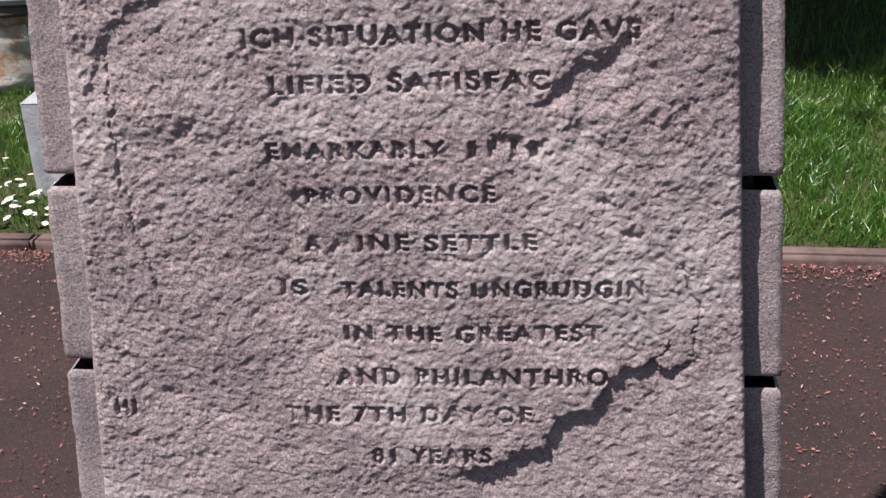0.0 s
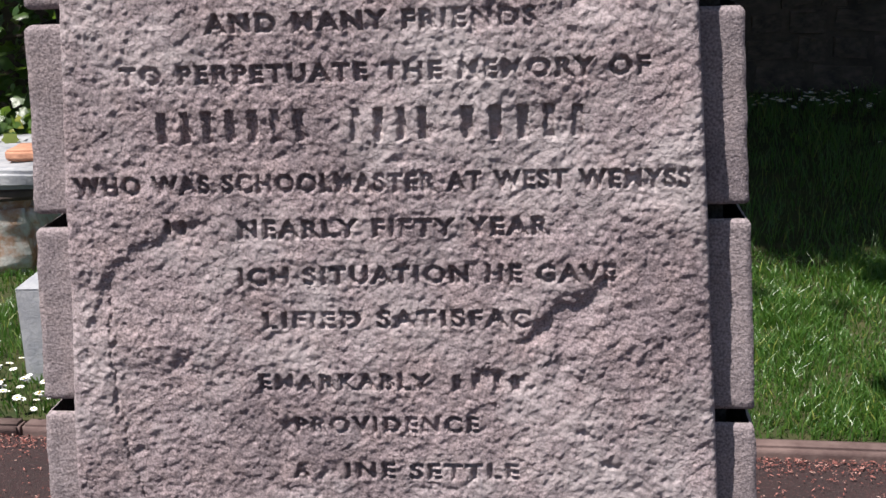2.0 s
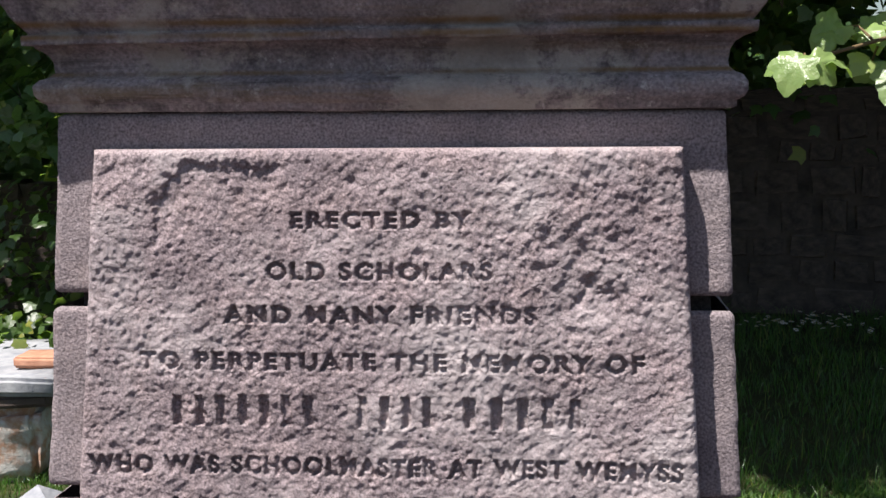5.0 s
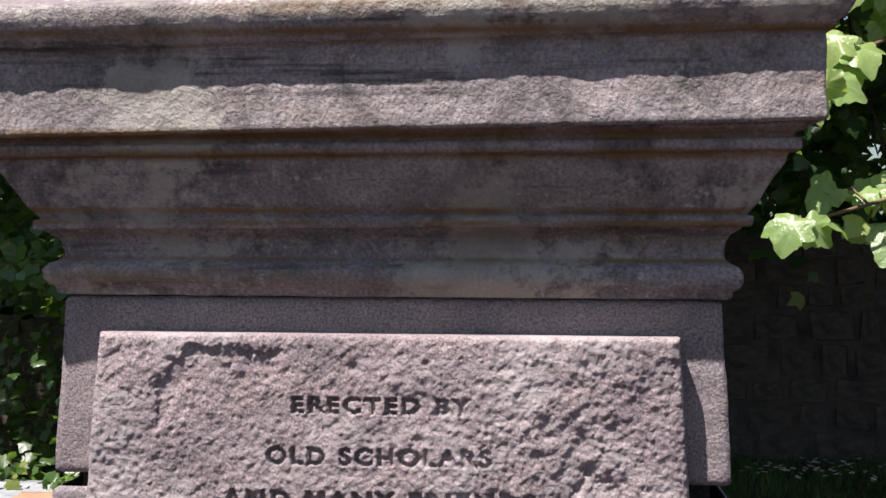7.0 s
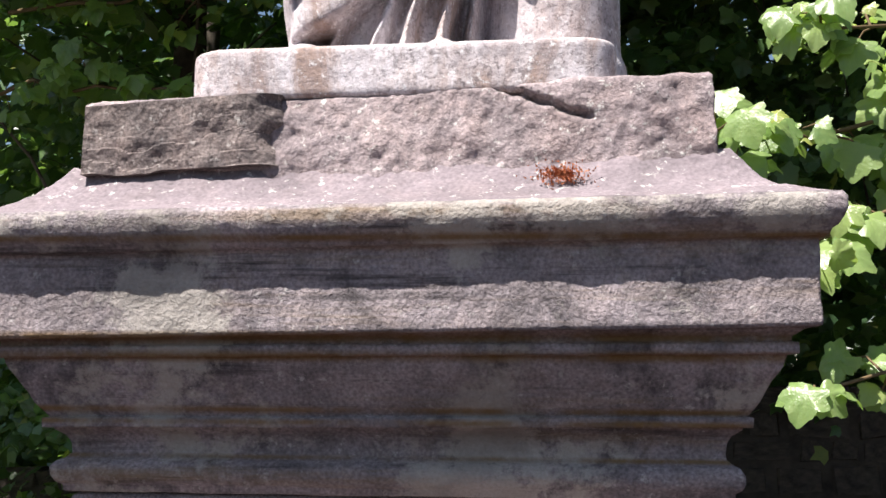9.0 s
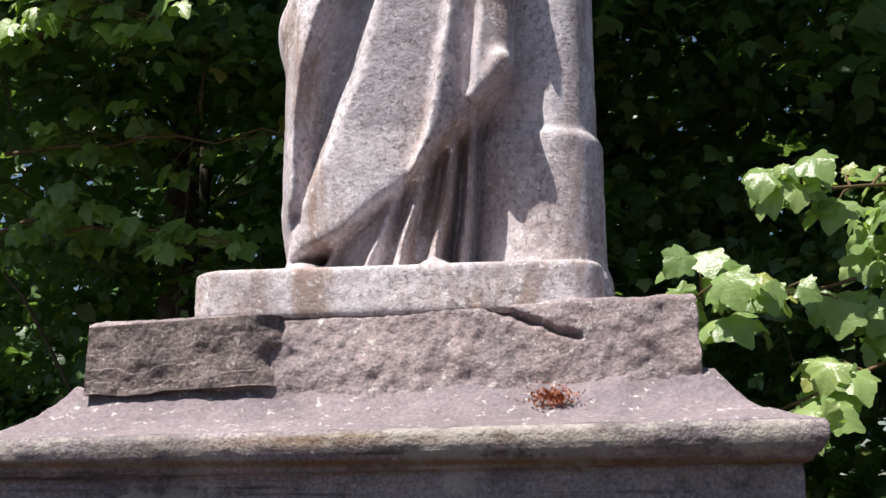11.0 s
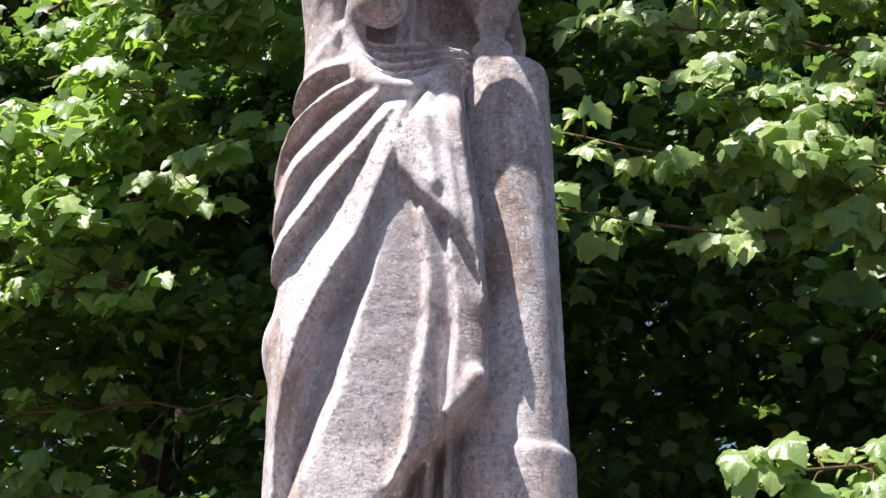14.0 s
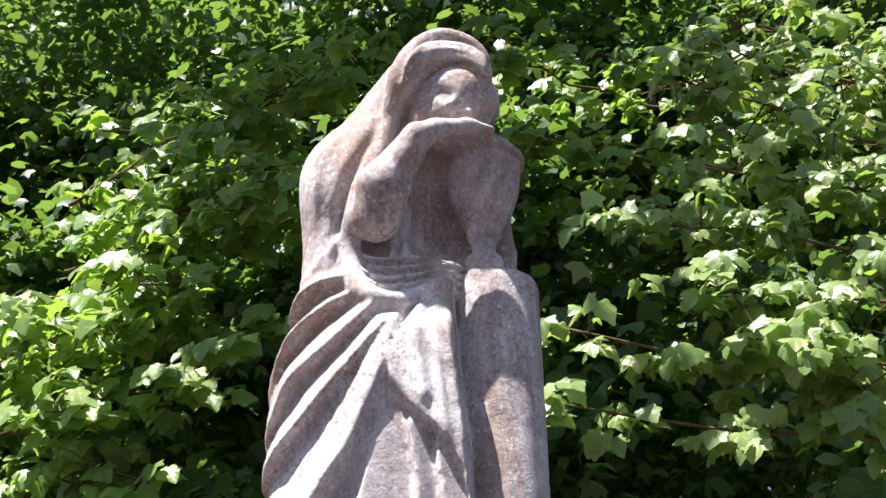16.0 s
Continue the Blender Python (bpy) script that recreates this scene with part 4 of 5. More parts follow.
    dd = np.minimum(np.maximum(d + 0.004, dz + 0.004), 0) + np.hypot(np.maximum(d + 0.004, 0), np.maximum(dz + 0.004, 0)) - 0.004
    f.join(s, dd, 0.003)
    V, F = f.surface()
    # wear: ease each point towards its neighbours
    a, b = F.ravel(), np.roll(F, -1, 1).ravel()
    n = np.bincount(a, minlength=len(V)) + np.bincount(b, minlength=len(V))
    for _ in range(4):
        mean = np.stack([np.bincount(a, V[b, k], len(V)) + np.bincount(b, V[a, k], len(V)) for k in range(3)], -1) / n[:, None]
        V = V + 0.5 * (mean - V)
    V = V + (0.0006 * fbm(V[:, 0], V[:, 1], V[:, 2], 60, 3, 91))[:, None] * np.array([1, 1, 0.5])
    me = mesh_np("statue", V, F, STATUE)
    ob = new("statue", me)
    tagged(ob, "pale weathered stone statue of a draped mourner with urn", "statue")


statue()

# ---- left and far stonework ----
def grave_post():
    ob = thing("grave_post", "small pale stone grave corner post with a pyramid top", "gravestone", (-1.50, 3.37, 0.05))
    bm = box(-0.055, 0.055, -0.055, 0.055, -0.03, 0.275, 0.004)
    part("shaft", bm, MARBLE, ob)
    bm = bmesh.new()
    q = [bm.verts.new((sx * 0.055, sy * 0.055, 0.2755)) for sx, sy in ((-1, -1), (1, -1), (1, 1), (-1, 1))]
    t = bm.verts.new((0, 0, 0.315))
    bm.faces.new(q)
    for a, b in zip(q, q[1:] + q[:1]):
        bm.faces.new((a, b, t))
    part("pyramid_top", bm, MARBLE, ob)


grave_post()


def tomb():
    ob = thing("table_tomb", "low limewashed rubble tomb with a pale slab", "tomb", (-2.55, 4.75, 0.05))
    part("body", box(-0.75, 0.60, -0.35, 0.35, -0.03, 0.285, 0.03, 0.03, 4, 8), LIME, ob)
    part("under_slab", box(-0.78, 0.66, -0.38, 0.38, 0.285, 0.335, 0.012, 0.012, 5, 8), RUBBLE, ob, "dark stone course")
    part("slab", box(-0.80, 0.70, -0.40, 0.40, 0.335, 0.405, 0.015, 0.012, 6, 8), MARBLE, ob, "pale weathered top slab")
    b = thing("red_sandstone_block", "loose red sandstone block lying on the tomb slab", "stone block", (-1.98, 4.60, 0.462))
    part("block", box(-0.11, 0.12, -0.08, 0.08, -0.005, 0.04, 0.008, 0.006, 9, 3), REDSTONE, b)


tomb()


def stone_wall(name, label, x0, x1, y, top, seed):
    """A coursed rubble wall: a mortar core and rough stones proud of it."""
    r = random.Random(seed)
    wall = thing(name, label, "wall", kind="structure")
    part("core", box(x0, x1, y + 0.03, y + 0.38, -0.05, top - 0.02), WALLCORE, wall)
    shapes = []
    for k in range(6):
        bm = box(-0.5, 0.5, -0.5, 0.5, -0.5, 0.5, 0.12)
        for v in bm.verts:
            v.co += Vector((r.uniform(-0.06, 0.06), r.uniform(-0.05, 0.05), r.uniform(-0.07, 0.07)))
        me = bpy.data.meshes.new("stone")
        bm.to_mesh(me)
        bm.free()
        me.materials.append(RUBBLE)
        shapes.append(me)
    z = 0.02
    while z < top - 0.05:
        h = min(r.uniform(0.11, 0.24), top - z)
        x = x0 + r.uniform(-0.2, 0)
        while x < x1:
            w = r.uniform(0.14, 0.50)
            o = new("stone", r.choice(shapes))
            o.parent = wall
            o.location = (x + w / 2, y + 0.149 - r.uniform(0, 0.018), z + h / 2)
            o.scale = (w * r.uniform(0.92, 1.06), 0.26, h * r.uniform(0.82, 1.12))
            o.rotation_euler = (0, radians(r.uniform(-6, 6)), 0)
            x += w
        z += h
    return wall


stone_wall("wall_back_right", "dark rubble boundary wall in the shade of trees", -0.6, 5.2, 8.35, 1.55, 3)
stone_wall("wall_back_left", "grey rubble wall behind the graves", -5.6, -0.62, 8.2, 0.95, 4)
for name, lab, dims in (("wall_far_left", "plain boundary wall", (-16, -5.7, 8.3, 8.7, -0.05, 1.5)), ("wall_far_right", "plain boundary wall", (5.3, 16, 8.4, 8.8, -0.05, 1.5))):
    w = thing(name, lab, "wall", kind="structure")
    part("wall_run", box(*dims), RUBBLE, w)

# ---- leaves ----

def leaf_shape():
    """A five-lobed leaf about 1 across, tip along +y, folded a little and drooping to its lobes."""
    ang = np.radians([-80, -35, -15, 12, 33, 62, 90, 118, 147, 168, 195, 215, 260])
    rad = np.array([0.30, 0.50, 0.41, 0.55, 0.42, 0.47, 0.62, 0.47, 0.42, 0.55, 0.41, 0.50, 0.30])
    x, y = rad * np.cos(ang), rad * np.sin(ang)
    z = -0.42 * (x * x + y * y) + 0.14 * np.abs(x) + 0.03 * np.cos(5 * ang)
    V = np.concatenate([[[0, -0.12, 0.02]], np.stack([x, y, z], -1)])
    n = len(ang)
    F = np.array([[0, 1 + k, 1 + (k + 1) % n] for k in range(n)])
    return V, F


FULL = leaf_shape()


def fine_leaf():
    """The same leaf with a toothed, rounder outline, for those near the eye."""
    V, F = leaf_shape()
    o = V[1:]
    out = []
    for a, b in zip(o, np.roll(o, -1, 0)):
        m = (a + b) / 2
        out += [a, a * 0.7 + b * 0.3 + m * 0.10 * np.array([1, 1, 0]), a * 0.35 + b * 0.65 + m * 0.05 * np.array([1, 1, 0])]
    ring = np.array(out)
    V = np.concatenate([V[:1], ring * np.array([0.5, 0.5, 0.3]) + V[:1] * 0.5, ring * np.array([1, 1, 1.5])])
    n = len(ring)
    k = np.arange(n)
    j = (k + 1) % n
    F = np.concatenate([np.stack([k * 0, 1 + k, 1 + j], -1), np.stack([1 + k, 1 + n + k, 1 + n + j], -1), np.stack([1 + k, 1 + n + j, 1 + j], -1)])
    return V, F


FINE = fine_leaf()


def round_leaf():
    """The leaf with softly curved lobes, for the sunny crowns."""
    V, _ = leaf_shape()
    o = V[1:]
    ring = np.concatenate([[a, (a + b) / 2 * np.array([1.07, 1.07, 0.9])] for a, b in zip(o, np.roll(o, -1, 0))])
    k = np.arange(len(ring))
    return np.concatenate([V[:1], ring]), np.stack([k * 0, 1 + k, 1 + (k + 1) % len(ring)], -1)


ROUND = round_leaf()
PLAIN = (np.array([[0, -0.4, -0.02], [0.36, -0.22, -0.05], [0.52, 0.12, -0.08], [0.23, 0.22, -0.01], [0, 0.62, -0.16], [-0.23, 0.22, -0.01], [-0.52, 0.12, -0.08], [-0.36, -0.22, -0.05]]),
         np.array([[0, 1, 3], [1, 2, 3], [3, 4, 5], [0, 3, 5], [0, 5, 7], [5, 6, 7]]))


def leaves(name, P, N, size, rng, mat, shape=None, T=None):
    """One mesh of leaves at P with normals about N, their tips hanging down or towards T."""
    LV, LF = shape or FULL
    n = len(P)
    N = N / np.linalg.norm(N, axis=1, keepdims=True)
    t = rng.normal(size=(n, 3))
    t[:, 2] -= 0.9
    if T is not None:
        t = T + 0.25 * t
    t -= N * (t * N).sum(1, keepdims=True)
    t /= np.linalg.norm(t, axis=1, keepdims=True) + 1e-9
    b = np.cross(t, N)
    s = size * (rng.uniform(0.6, 1.2, n) if T is None else rng.choice([0.45, 0.8, 1.0, 1.2], n, p=[0.2, 0.3, 0.3, 0.2]))
    V = P[:, None, :] + s[:, None, None] * (LV[None, :, 0:1] * b[:, None, :] + LV[None, :, 1:2] * t[:, None, :] + LV[None, :, 2:3] * N[:, None, :] * rng.uniform(0.3, 1.8, (n, 1, 1)))
    F = LF[None] + (np.arange(n) * len(LV))[:, None, None]
    return mesh_np(name, V.reshape(-1, 3), F.reshape(-1, 3), mat, True)


def limb(P, R, sides=7):
    """A tapered tube along points."""
    P = [Vector(p) for p in P]
    bm = bmesh.new()
    rings = []
    for k, p in enumerate(P):
        d = (P[min(k + 1, len(P) - 1)] - P[max(k - 1, 0)]).normalized()
        u = d.orthogonal().normalized()
        w = d.cross(u)
        rings.append([bm.verts.new(p + R[k] * (math.cos(a) * u + math.sin(a) * w)) for a in [2 * math.pi * j / sides for j in range(sides)]])
    for a, b in zip(rings, rings[1:]):
        for j in range(sides):
            f = bm.faces.new((a[j], a[(j + 1) % sides], b[(j + 1) % sides], b[j]))
            f.smooth = True
    bm.faces.new(rings[0][::-1])
    bm.faces.new(rings[-1])
    return bm


def tubes(name, runs, mat, sides=5):
    """Many thin twigs as one mesh."""
    V, F = [], []
    for P, r0, r1 in runs:
        P = np.array(P, float)
        base = sum(len(v) for v in V)
        d = P[-1] - P[0]
        u = np.cross(d, [0.3, 0.2, 1.0])
        u /= np.linalg.norm(u) + 1e-9
        w = np.cross(d, u)
        w /= np.linalg.norm(w) + 1e-9
        for k, p in enumerate(P):
            r = r0 + (r1 - r0) * k / (len(P) - 1)
            V.append(np.array([p + r * (math.cos(a) * u + math.sin(a) * w) for a in np.arange(sides) * 2 * math.pi / sides]))
        for k in range(len(P) - 1):
            for j in range(sides):
                a = base + k * sides
                F.append((a + j, a + (j + 1) % sides, a + sides + (j + 1) % sides, a + sides + j))
    return mesh_np(name, np.concatenate(V), np.array(F), mat)


UP = np.array([-0.25, -0.45, 1.0])


def bough(rng, start, end, count, spread, droop=0.12, first=0.3):
    """A branch with side twigs that each end in a whorl of hanging leaves: twig runs, leaf places, normals and tip directions."""
    a, b = np.array(start, float), np.array(end, float)
    main = [a + (b - a) * k / 8 + np.array([0, 0, -droop * (k / 8) ** 2]) + rng.normal(size=3) * 0.018 for k in range(9)]
    runs, P, N, T = [(main, 0.012, 0.0035)], [], [], []
    for w in range(count):
        t = 1.0 if w == 0 else rng.uniform(first, 1.0)
        k = min(int(t * 8), 7)
        o = main[k] + (main[k + 1] - main[k]) * (t * 8 - k)
        c = o + rng.normal(size=3) * np.array(spread) * (0.2 if w == 0 else 1.0)
        runs.append(([o, o * 0.45 + c * 0.55 + np.array([0, 0, 0.015]), c], 0.0035, 0.0016))
        turn, m = rng.uniform(0, 6.28), rng.randint(5, 9)
        for q in range(m):
            f = turn + 6.28 * q / m + rng.normal() * 0.25
            out = np.array([math.cos(f), math.sin(f), 0.0])
            low = rng.uniform(0.2, 1.0)
            P.append(c + out * rng.uniform(0.030, 0.060) + np.array([0, 0, 0.012 - 0.035 * low]))
            N.append(np.array([-0.22, -0.72, 0.60]) + out * 0.65 * low + rng.normal(size=3) * 0.30)
            T.append(out * 0.8 + np.array([0, 0, -0.75 * low]))
    return runs, P, N, T


def tree(name, label, foot, height, clumps, seed, leaf, per, mat, spread=(0.26, 0.24, 0.13), shape=None, boughs=()):
    """A sycamore: trunk, limbs that reach the clumps, and a crown of separate leaves."""
    rng = np.random.RandomState(seed)
    ob = thing(name, label, "tree", foot)
    foot = np.array(foot, float)
    lean = rng.normal(size=2) * 0.2
    T = [(lean[0] * k / 6 * 1.2 + rng.normal() * 0.04, lean[1] * k / 6 + rng.normal() * 0.04, height * k / 6 - 0.05) for k in range(7)]
    part("trunk", limb(T, [0.15, 0.13, 0.115, 0.10, 0.08, 0.055, 0.03], 9), BARK, ob)
    P, N, runs = [], [], []
    for c in clumps:
        c = np.array(c, float) - foot
        k = int(np.clip((c[2] / height) * 6 - 1.2, 0, 5))
        s = np.array(T[k])
        mid = (s + c) / 2 + np.array([0, 0, 0.25]) + rng.normal(size=3) * 0.12
        if rng.rand() < 0.10 and c[2] > 3.2:
            runs.append(([s, s * 0.55 + mid * 0.45 + np.array([0, 0, 0.05]), mid, c], 0.018, 0.004))
        for _ in range(2):
            e = c + rng.normal(size=3) * np.array(spread) * 1.2
            runs.append(([c - (c - s) * 0.12, (c + e) / 2, e], 0.004, 0.0015))
        q = c + rng.normal(size=(per, 3)) * np.array(spread)
        q[:, 2] -= 0.35 * np.abs(q[:, 1] - c[1])
        P.append(q)
        N.append(UP + rng.normal(size=(per, 3)) * 0.68)
    tagged(part("branchwork", tubes("branchwork", runs, BARK), BARK, ob), kind="stuff")
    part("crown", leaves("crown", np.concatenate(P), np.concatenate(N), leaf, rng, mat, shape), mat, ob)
    if boughs:
        R, P, N, T = [], [], [], []
        for a, b, n in boughs:
            out = bough(rng, np.array(a) - foot, np.array(b) - foot, n, (0.16, 0.15, 0.06), 0.10, 0.1)
            for whole, piece in zip((R, P, N, T), out):
                whole += piece
        tagged(part("bough_work", tubes("bough_work", R, TWIG), TWIG, ob), kind="stuff")
        # sunlight on the boughs is painted in by the brighter copy of the leaf
        part("sunlit_leaves", leaves("sunlit_leaves", np.array(P), np.array(N), 0.102, rng, LEAF_SUNLIT, ROUND, np.array(T)), LEAF_SUNLIT, ob, "bright green hanging leaves in the sun")
    return ob


def cloud(seed, n, x, y, z, keep=None):
    r = np.random.RandomState(seed)
    out = []
    while len(out) < n:
        p = (r.uniform(*x), r.uniform(*y), r.uniform(*z))
        if keep is None or keep(*p):
            out.append(p)
    return out


# front crowns: left and right of the monument, then the depth of the wood
def slope(seed, n, x, z, y0, z0, rise=0.42, deep=0.5):
    """Places on the sunny side of a crown, which goes back as it goes up."""
    return [(a, y0 + rise * (c - z0) + b, c) for a, b, c in cloud(seed, n, x, (0.0, deep), z)]


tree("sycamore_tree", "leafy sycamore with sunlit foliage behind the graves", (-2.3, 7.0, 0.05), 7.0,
     slope(11, 50, (-3.6, -0.62), (3.55, 5.75), 4.5, 3.4) + cloud(12, 30, (-4.2, -0.7), (5.8, 7.2), (1.3, 3.2)), 12, 0.092, 200, LEAF_SHADE, (0.19, 0.14, 0.07), ROUND,
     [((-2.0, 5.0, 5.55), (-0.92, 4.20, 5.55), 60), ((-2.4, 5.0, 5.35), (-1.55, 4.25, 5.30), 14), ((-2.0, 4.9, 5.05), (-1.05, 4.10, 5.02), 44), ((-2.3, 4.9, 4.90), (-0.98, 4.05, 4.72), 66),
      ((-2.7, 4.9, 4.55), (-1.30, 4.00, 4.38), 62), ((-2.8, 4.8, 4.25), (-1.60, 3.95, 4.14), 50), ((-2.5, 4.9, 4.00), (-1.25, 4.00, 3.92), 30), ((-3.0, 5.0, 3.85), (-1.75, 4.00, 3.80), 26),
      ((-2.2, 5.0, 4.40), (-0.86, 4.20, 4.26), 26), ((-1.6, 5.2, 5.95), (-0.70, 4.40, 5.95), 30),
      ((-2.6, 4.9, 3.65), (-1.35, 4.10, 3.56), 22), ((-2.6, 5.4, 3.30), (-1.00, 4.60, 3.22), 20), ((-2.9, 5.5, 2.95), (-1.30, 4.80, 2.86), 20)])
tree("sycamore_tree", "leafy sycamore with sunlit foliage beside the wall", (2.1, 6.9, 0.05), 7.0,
     slope(13, 46, (-0.7, 2.8), (4.5, 7.9), 5.0, 4.4) + cloud(14, 60, (0.1, 4.2), (5.2, 8.0), (2.1, 4.4)), 14, 0.095, 200, LEAF_SHADE, (0.20, 0.15, 0.07), ROUND,
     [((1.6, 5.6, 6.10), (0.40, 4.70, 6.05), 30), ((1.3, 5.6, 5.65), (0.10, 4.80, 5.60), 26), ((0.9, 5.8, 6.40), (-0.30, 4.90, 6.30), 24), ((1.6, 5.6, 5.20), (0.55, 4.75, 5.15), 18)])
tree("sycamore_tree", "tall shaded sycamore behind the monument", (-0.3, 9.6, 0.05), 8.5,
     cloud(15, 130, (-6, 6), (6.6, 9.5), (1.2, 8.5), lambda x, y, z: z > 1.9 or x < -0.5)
     # the high clumps of cloud 25 are added to shade the wood below
     + cloud(25, 150, (-6, 6), (5.8, 9.0), (7.6, 10.5)) + slope(27, 110, (-5, 3.2), (3.7, 8), 4.6, 3.5, 0.42, 2.0), 16, 0.13, 230, LEAF_SHADE, (0.40, 0.33, 0.22), PLAIN)
tree("sycamore_tree", "tall shaded sycamore deep in the wood", (-3.6, 11.5, 0.05), 9.0,
     cloud(17, 130, (-9, 9), (9.6, 13), (0.8, 13.0)), 18, 0.24, 190, LEAF_SHADE, (0.6, 0.4, 0.35), PLAIN)
tree("sycamore_tree", "tall shaded sycamore deep in the wood", (3.4, 12.0, 0.05), 9.0,
     cloud(19, 110, (-9, 9), (12, 15), (0.5, 14)), 20, 0.32, 190, LEAF_SHADE, (0.7, 0.4, 0.4), PLAIN)


# added crown above the view, placed only to throw shade on the lawn
tree("sycamore_tree", "unseen sycamore crown added to shade the lawn", (4.4, 5.2, 0.05), 7.6,
     cloud(21, 54, (-1.75, -0.55), (2.38, 4.3), (7.3, 7.8)), 22, 0.15, 230, LEAF_SHADE, (0.34, 0.3, 0.2), PLAIN)


def far_wood():
    rng = np.random.RandomState(28)
    n = 16000
    P = np.stack([rng.uniform(-16, 16, n), rng.uniform(16, 20, n), rng.uniform(0, 20, n)], -1)
    # backdrop added to close sky gaps; its dark leaf colour stands in for shade
    ob = new("far_wood", leaves("far_wood", P, UP + rng.normal(size=P.shape) * 0.7, 0.62, rng, IVY_AND_SHADE, PLAIN))
    tagged(ob, "dark far foliage of the wood", "woodland", kind="stuff")


far_wood()


def overhang():
    """Branches of a tree outside the view that hang in beside the monument."""
    rng = np.random.RandomState(31)
    ob = thing("overhanging_tree", "pale young sycamore leaves on branches that hang in beside the monument", "tree", (2.6, 3.6, 0.05))
    foot = np.array([2.6, 3.6, 0.05])
    part("trunk", limb([(0, 0, -0.05), (0.03, 0, 1.2), (-0.02, 0.05, 2.4), (0.0, 0.1, 3.6), (0.05, 0.1, 4.8)], [0.13, 0.11, 0.09, 0.07, 0.04], 9), BARK, ob)
    R, P, N, T = [], [], [], []
    for a, b, n, w in (((2.5, 3.5, 2.0), (0.50, 2.36, 1.69), 16, 0.05), ((2.5, 3.5, 2.3), (0.47, 2.42, 1.96), 22, 0.06), ((2.5, 3.5, 2.5), (0.31, 2.42, 2.15), 44, 0.06), ((2.5, 3.5, 2.6), (0.50, 2.45, 2.40), 24, 0.07),
                       ((2.5, 3.6, 3.0), (0.07, 3.05, 3.36), 16, 0.05), ((2.5, 3.6, 3.2), (0.13, 3.08, 3.58), 22, 0.06), ((2.5, 3.7, 3.3), (0.64, 3.02, 3.48), 28, 0.08), ((2.5, 3.7, 3.6), (0.55, 3.10, 3.74), 30, 0.09),
                       ((2.5, 3.8, 3.8), (0.28, 3.12, 4.05), 22, 0.07), ((2.5, 3.9, 4.0), (0.62, 3.20, 4.28), 32, 0.10), ((2.5, 4.0, 4.3), (0.58, 3.30, 4.72), 36, 0.12), ((2.5, 4.1, 4.6), (0.78, 3.50, 5.08), 34, 0.13),
                       ((2.5, 4.3, 4.9), (0.92, 3.80, 5.48), 28, 0.14)):
        out = bough(rng, np.array(a) - foot, np.array(b) - foot, int(n * (1.5 if b[2] > 3 else 1.15)), (w, w * 1.2, w * 0.8), first=0.42)
        for whole, piece in zip((R, P, N, T), out):
            whole += piece
    tagged(part("twig_work", tubes("twig_work", R, TWIG), TWIG, ob), kind="stuff")
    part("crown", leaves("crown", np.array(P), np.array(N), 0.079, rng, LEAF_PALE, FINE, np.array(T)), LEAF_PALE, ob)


overhang()


def undergrowth():
    rng = np.random.RandomState(41)
    for label, n, xs, ys, zs in (("dark leafy shrubs before the left wall", 2600, (-4.6, -1.5), (5.2, 7.9), (0.05, 1.0)), ("ivy and weeds behind the tomb", 500, (-2.6, -1.55), (4.9, 5.3), (0.05, 0.55))):
        P = np.stack([rng.uniform(*xs, n), rng.uniform(*ys, n), rng.uniform(*zs, n) ** 1.0], -1)
        ob = new("shrub", leaves("shrub", P, UP + rng.normal(size=P.shape) * 0.6, 0.07, rng, IVY_AND_SHADE))
        tagged(ob, label, "shrub", kind="stuff")


undergrowth()


# ---- grass, flowers, litter ----
def grass(name, label, n, xs, ys, tall, seed):
    rng = np.random.RandomState(seed)
    x, y = rng.uniform(*xs, n), rng.uniform(*ys, n)
    d = fbm(x, y, x * 0, 5, 3, seed)
    keep = (y > kerb_y(x) + 0.06) & (rng.rand(n) < 0.75 + 0.6 * d)
    x, y, d = x[keep], y[keep], d[keep]
    n = len(x)
    h = tall * rng.uniform(0.35, 1.0, n) * np.clip(0.75 + 0.7 * d, 0.25, 1.6)
    a, b = rng.uniform(0, 2 * np.pi, n), rng.uniform(0, 2 * np.pi, n)
    w = rng.uniform(0.0012, 0.0026, n)
    lean = h * rng.uniform(0.2, 0.9, n)
    z = np.full(n, 0.024)
    P0 = np.stack([x, y, z], -1)
    side_ = np.stack([np.cos(a), np.sin(a), a * 0], -1) * w[:, None]
    bend = np.stack([np.cos(b), np.sin(b), b * 0], -1)
    mid = P0 + bend * (lean * 0.3)[:, None] + np.stack([x * 0, x * 0, h * 0.6], -1)
    tip = P0 + bend * lean[:, None] + np.stack([x * 0, x * 0, h * 0.95], -1)
    V = np.stack([P0 - side_, P0 + side_, mid + side_ * 0.8, mid - side_ * 0.8, tip], 1).reshape(-1, 3)
    k = (np.arange(n) * 5)[:, None]
    F = np.concatenate([k + np.array([[0, 1, 2]]), k + np.array([[0, 2, 3]]), k + np.array([[3, 2, 4]])])
    ob = new(name, mesh_np(name, V, F, BLADE, False))
    tagged(ob, label, "grass", kind="stuff")


grass("grass", "sunlit rough lawn grass behind the kerb", 42000, (0.35, 1.9), (2.9, 4.6), 0.075, 51)
grass("grass", "long uncut grass in the shade of trees", 16000, (0.5, 3.2), (4.2, 8.2), 0.15, 52)
grass("grass", "grass round the graves", 26000, (-2.9, -1.0), (2.95, 5.4), 0.07, 53)


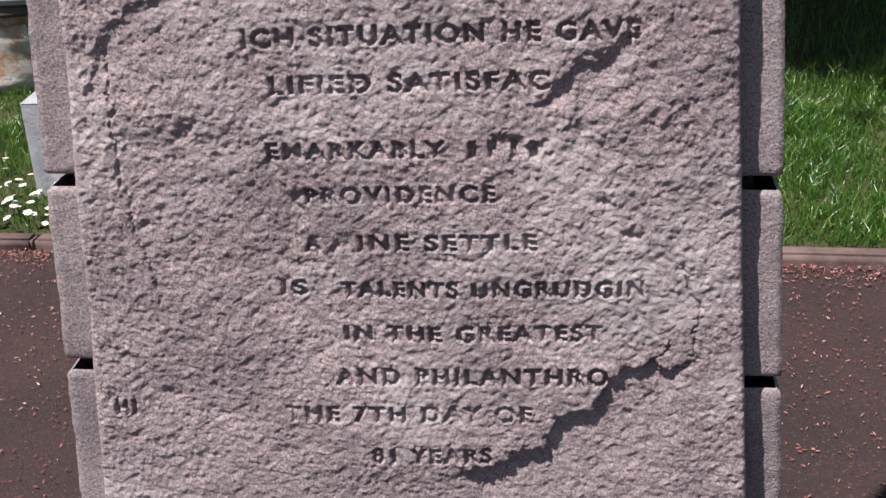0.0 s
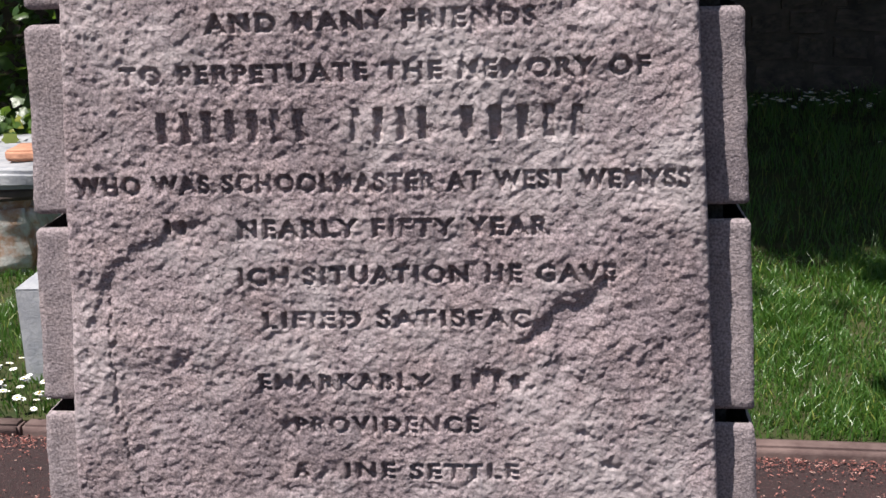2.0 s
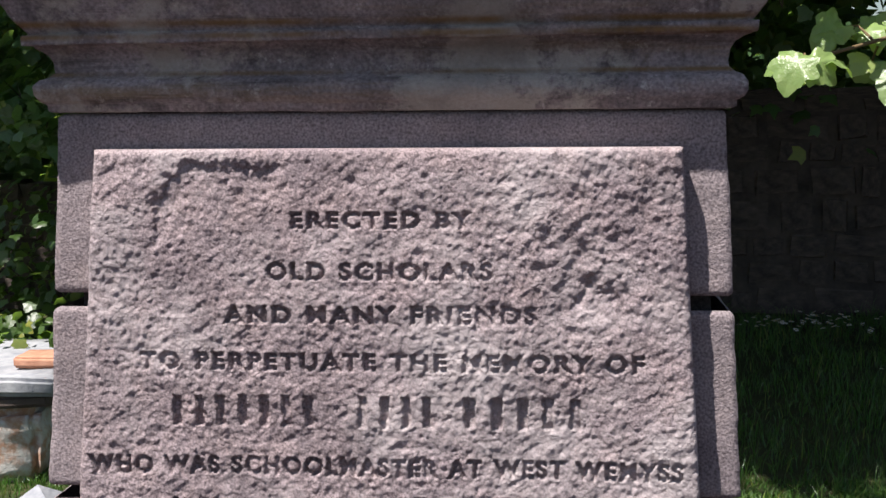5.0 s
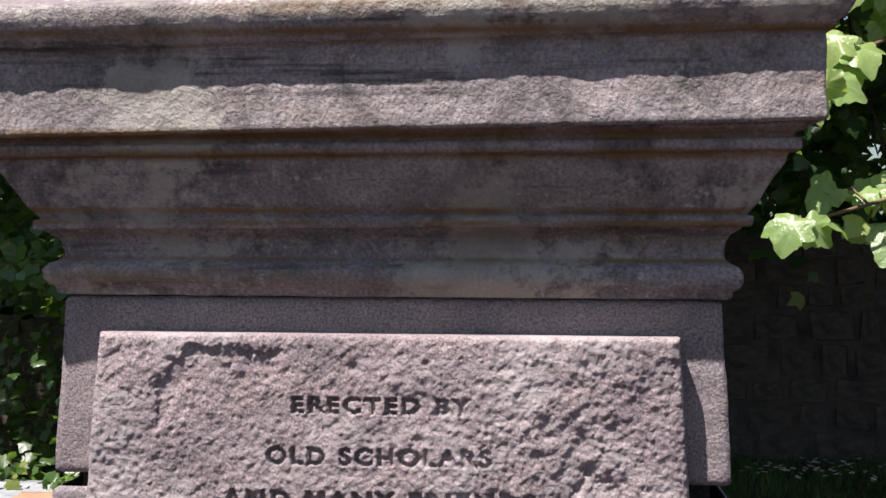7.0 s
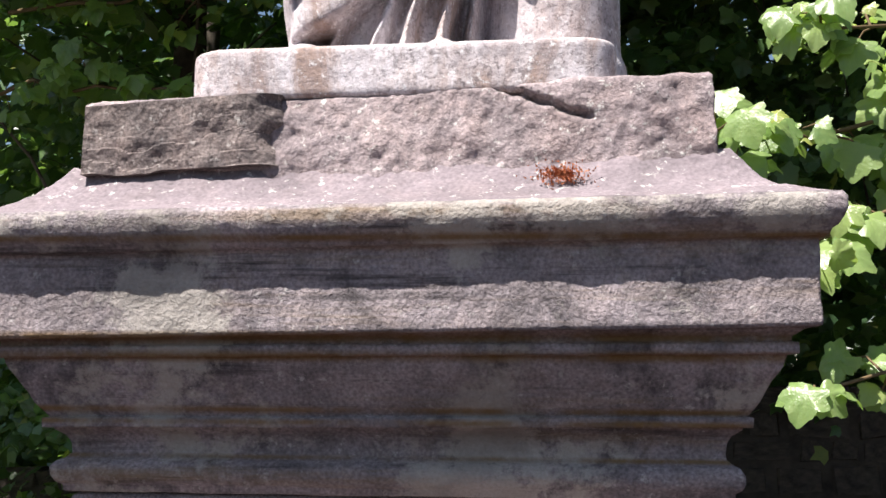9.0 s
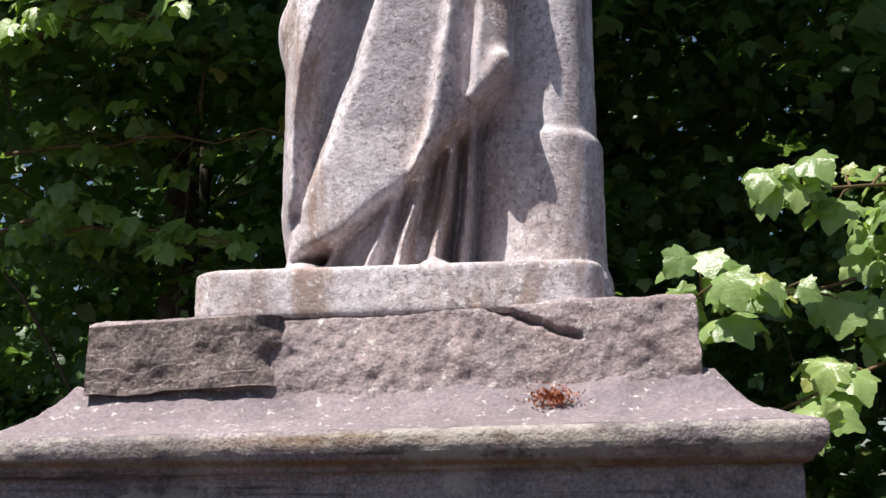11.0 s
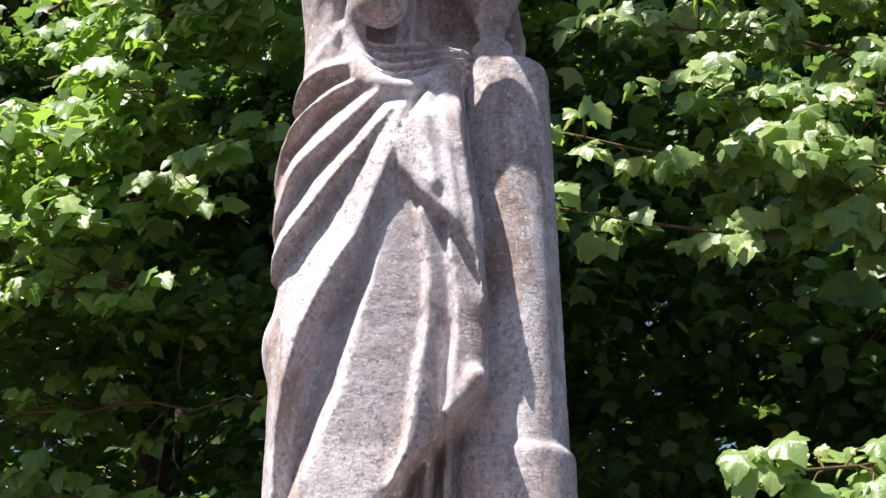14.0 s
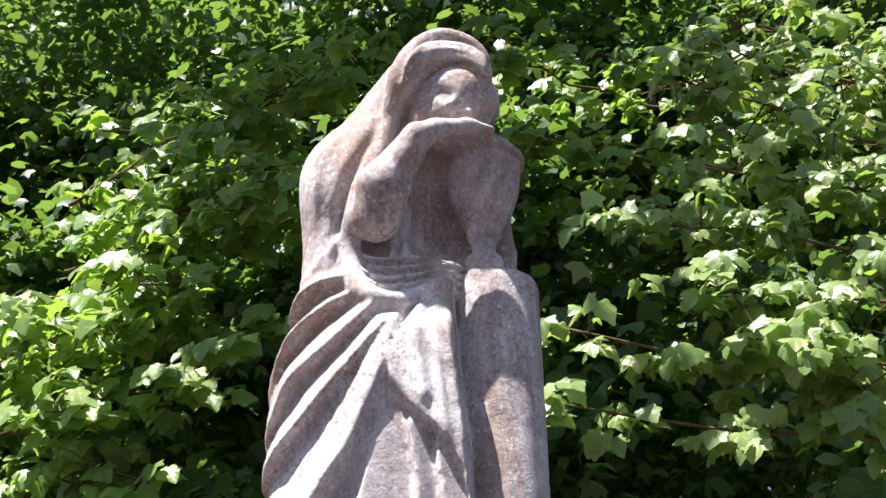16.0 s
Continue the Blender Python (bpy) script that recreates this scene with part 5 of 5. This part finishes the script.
def daisy():
    ob = thing("daisy", "white daisy open in the grass", "flower", (-1.5, 3.15, 0.035), "daisies in the lawn")
    bm = bmesh.new()
    for k in range(9):
        m = Matrix.Rotation(2 * math.pi * k / 9, 4, "Z")
        q = [bm.verts.new(m @ Vector(p)) for p in ((0.002, -0.0015, 0.05), (0.009, -0.0035, 0.0515), (0.013, 0, 0.050), (0.009, 0.0035, 0.0515), (0.002, 0.0015, 0.05))]
        bm.faces.new(q)
    part("petals", bm, PETAL, ob)
    bm = bmesh.new()
    bmesh.ops.create_icosphere(bm, subdivisions=1, radius=0.004, matrix=Matrix.Translation((0, 0, 0.0505)) @ Matrix.Diagonal((1, 1, 0.6, 1)))
    part("disc", bm, YELLOW, ob, "yellow flower centre")
    part("stem", limb([(0, 0, -0.015), (0.001, 0, 0.02), (0, 0, 0.0495)], [0.0012, 0.001, 0.001], 4), BLADE, ob, "thin green stem")
    return ob


first = daisy()
rd = random.Random(61)
spots = [(rd.gauss(-1.55, 0.13), 3.02 + abs(rd.gauss(0, 0.22))) for _ in range(70)] + [(rd.gauss(1.62, 0.24), rd.gauss(7.75, 0.16)) for _ in range(75)] + [(rd.gauss(2.0, 0.12), rd.gauss(6.3, 0.08)) for _ in range(10)]
for x, y in spots:
    s = rd.uniform(0.8, 1.15) * (1.35 if y > 6 else 1.0)
    d = copy_thing(first, pose(x, y, 0.032, rd.uniform(-25, 15), rd.uniform(-15, 15), rd.uniform(0, 360)))
    d.scale = (s, s, s)
    if y > 6:
        tagged(d, "white flower head in the shaded long grass")


def litter():
    rng = np.random.RandomState(71)
    n = 13500
    x, y = rng.uniform(-2.6, 1.9, n), 1.3 + (2.95 - 1.3) * rng.beta(1.5, 1.1, n)
    near = rng.rand(n) < 0.38
    y = np.where(near, kerb_y(x) - np.abs(rng.normal(0, 0.05, n)), y)
    a = rng.uniform(0, 2 * np.pi, n)
    L, W = rng.uniform(0.002, 0.0075, n), rng.uniform(0.0008, 0.0024, n)
    c, s = np.cos(a), np.sin(a)
    z = 0.006 + rng.uniform(0, 0.004, n)
    P = np.stack([x, y, z], -1)
    u, v = np.stack([c, s, rng.normal(0, 0.25, n)], -1) * L[:, None], np.stack([-s, c, rng.normal(0, 0.3, n)], -1) * W[:, None]
    V = np.stack([P - u, P + v + [0, 0, 0.001], P + u, P - v], 1).reshape(-1, 3)
    k = (np.arange(n) * 4)[:, None]
    F = np.concatenate([k + np.array([[0, 1, 2]]), k + np.array([[0, 2, 3]])])
    ob = new("fallen_blossom", mesh_np("fallen_blossom", V, F, LITTER, False))
    tagged(ob, "dry reddish fallen blossom scattered on the path", "litter", kind="stuff")


litter()
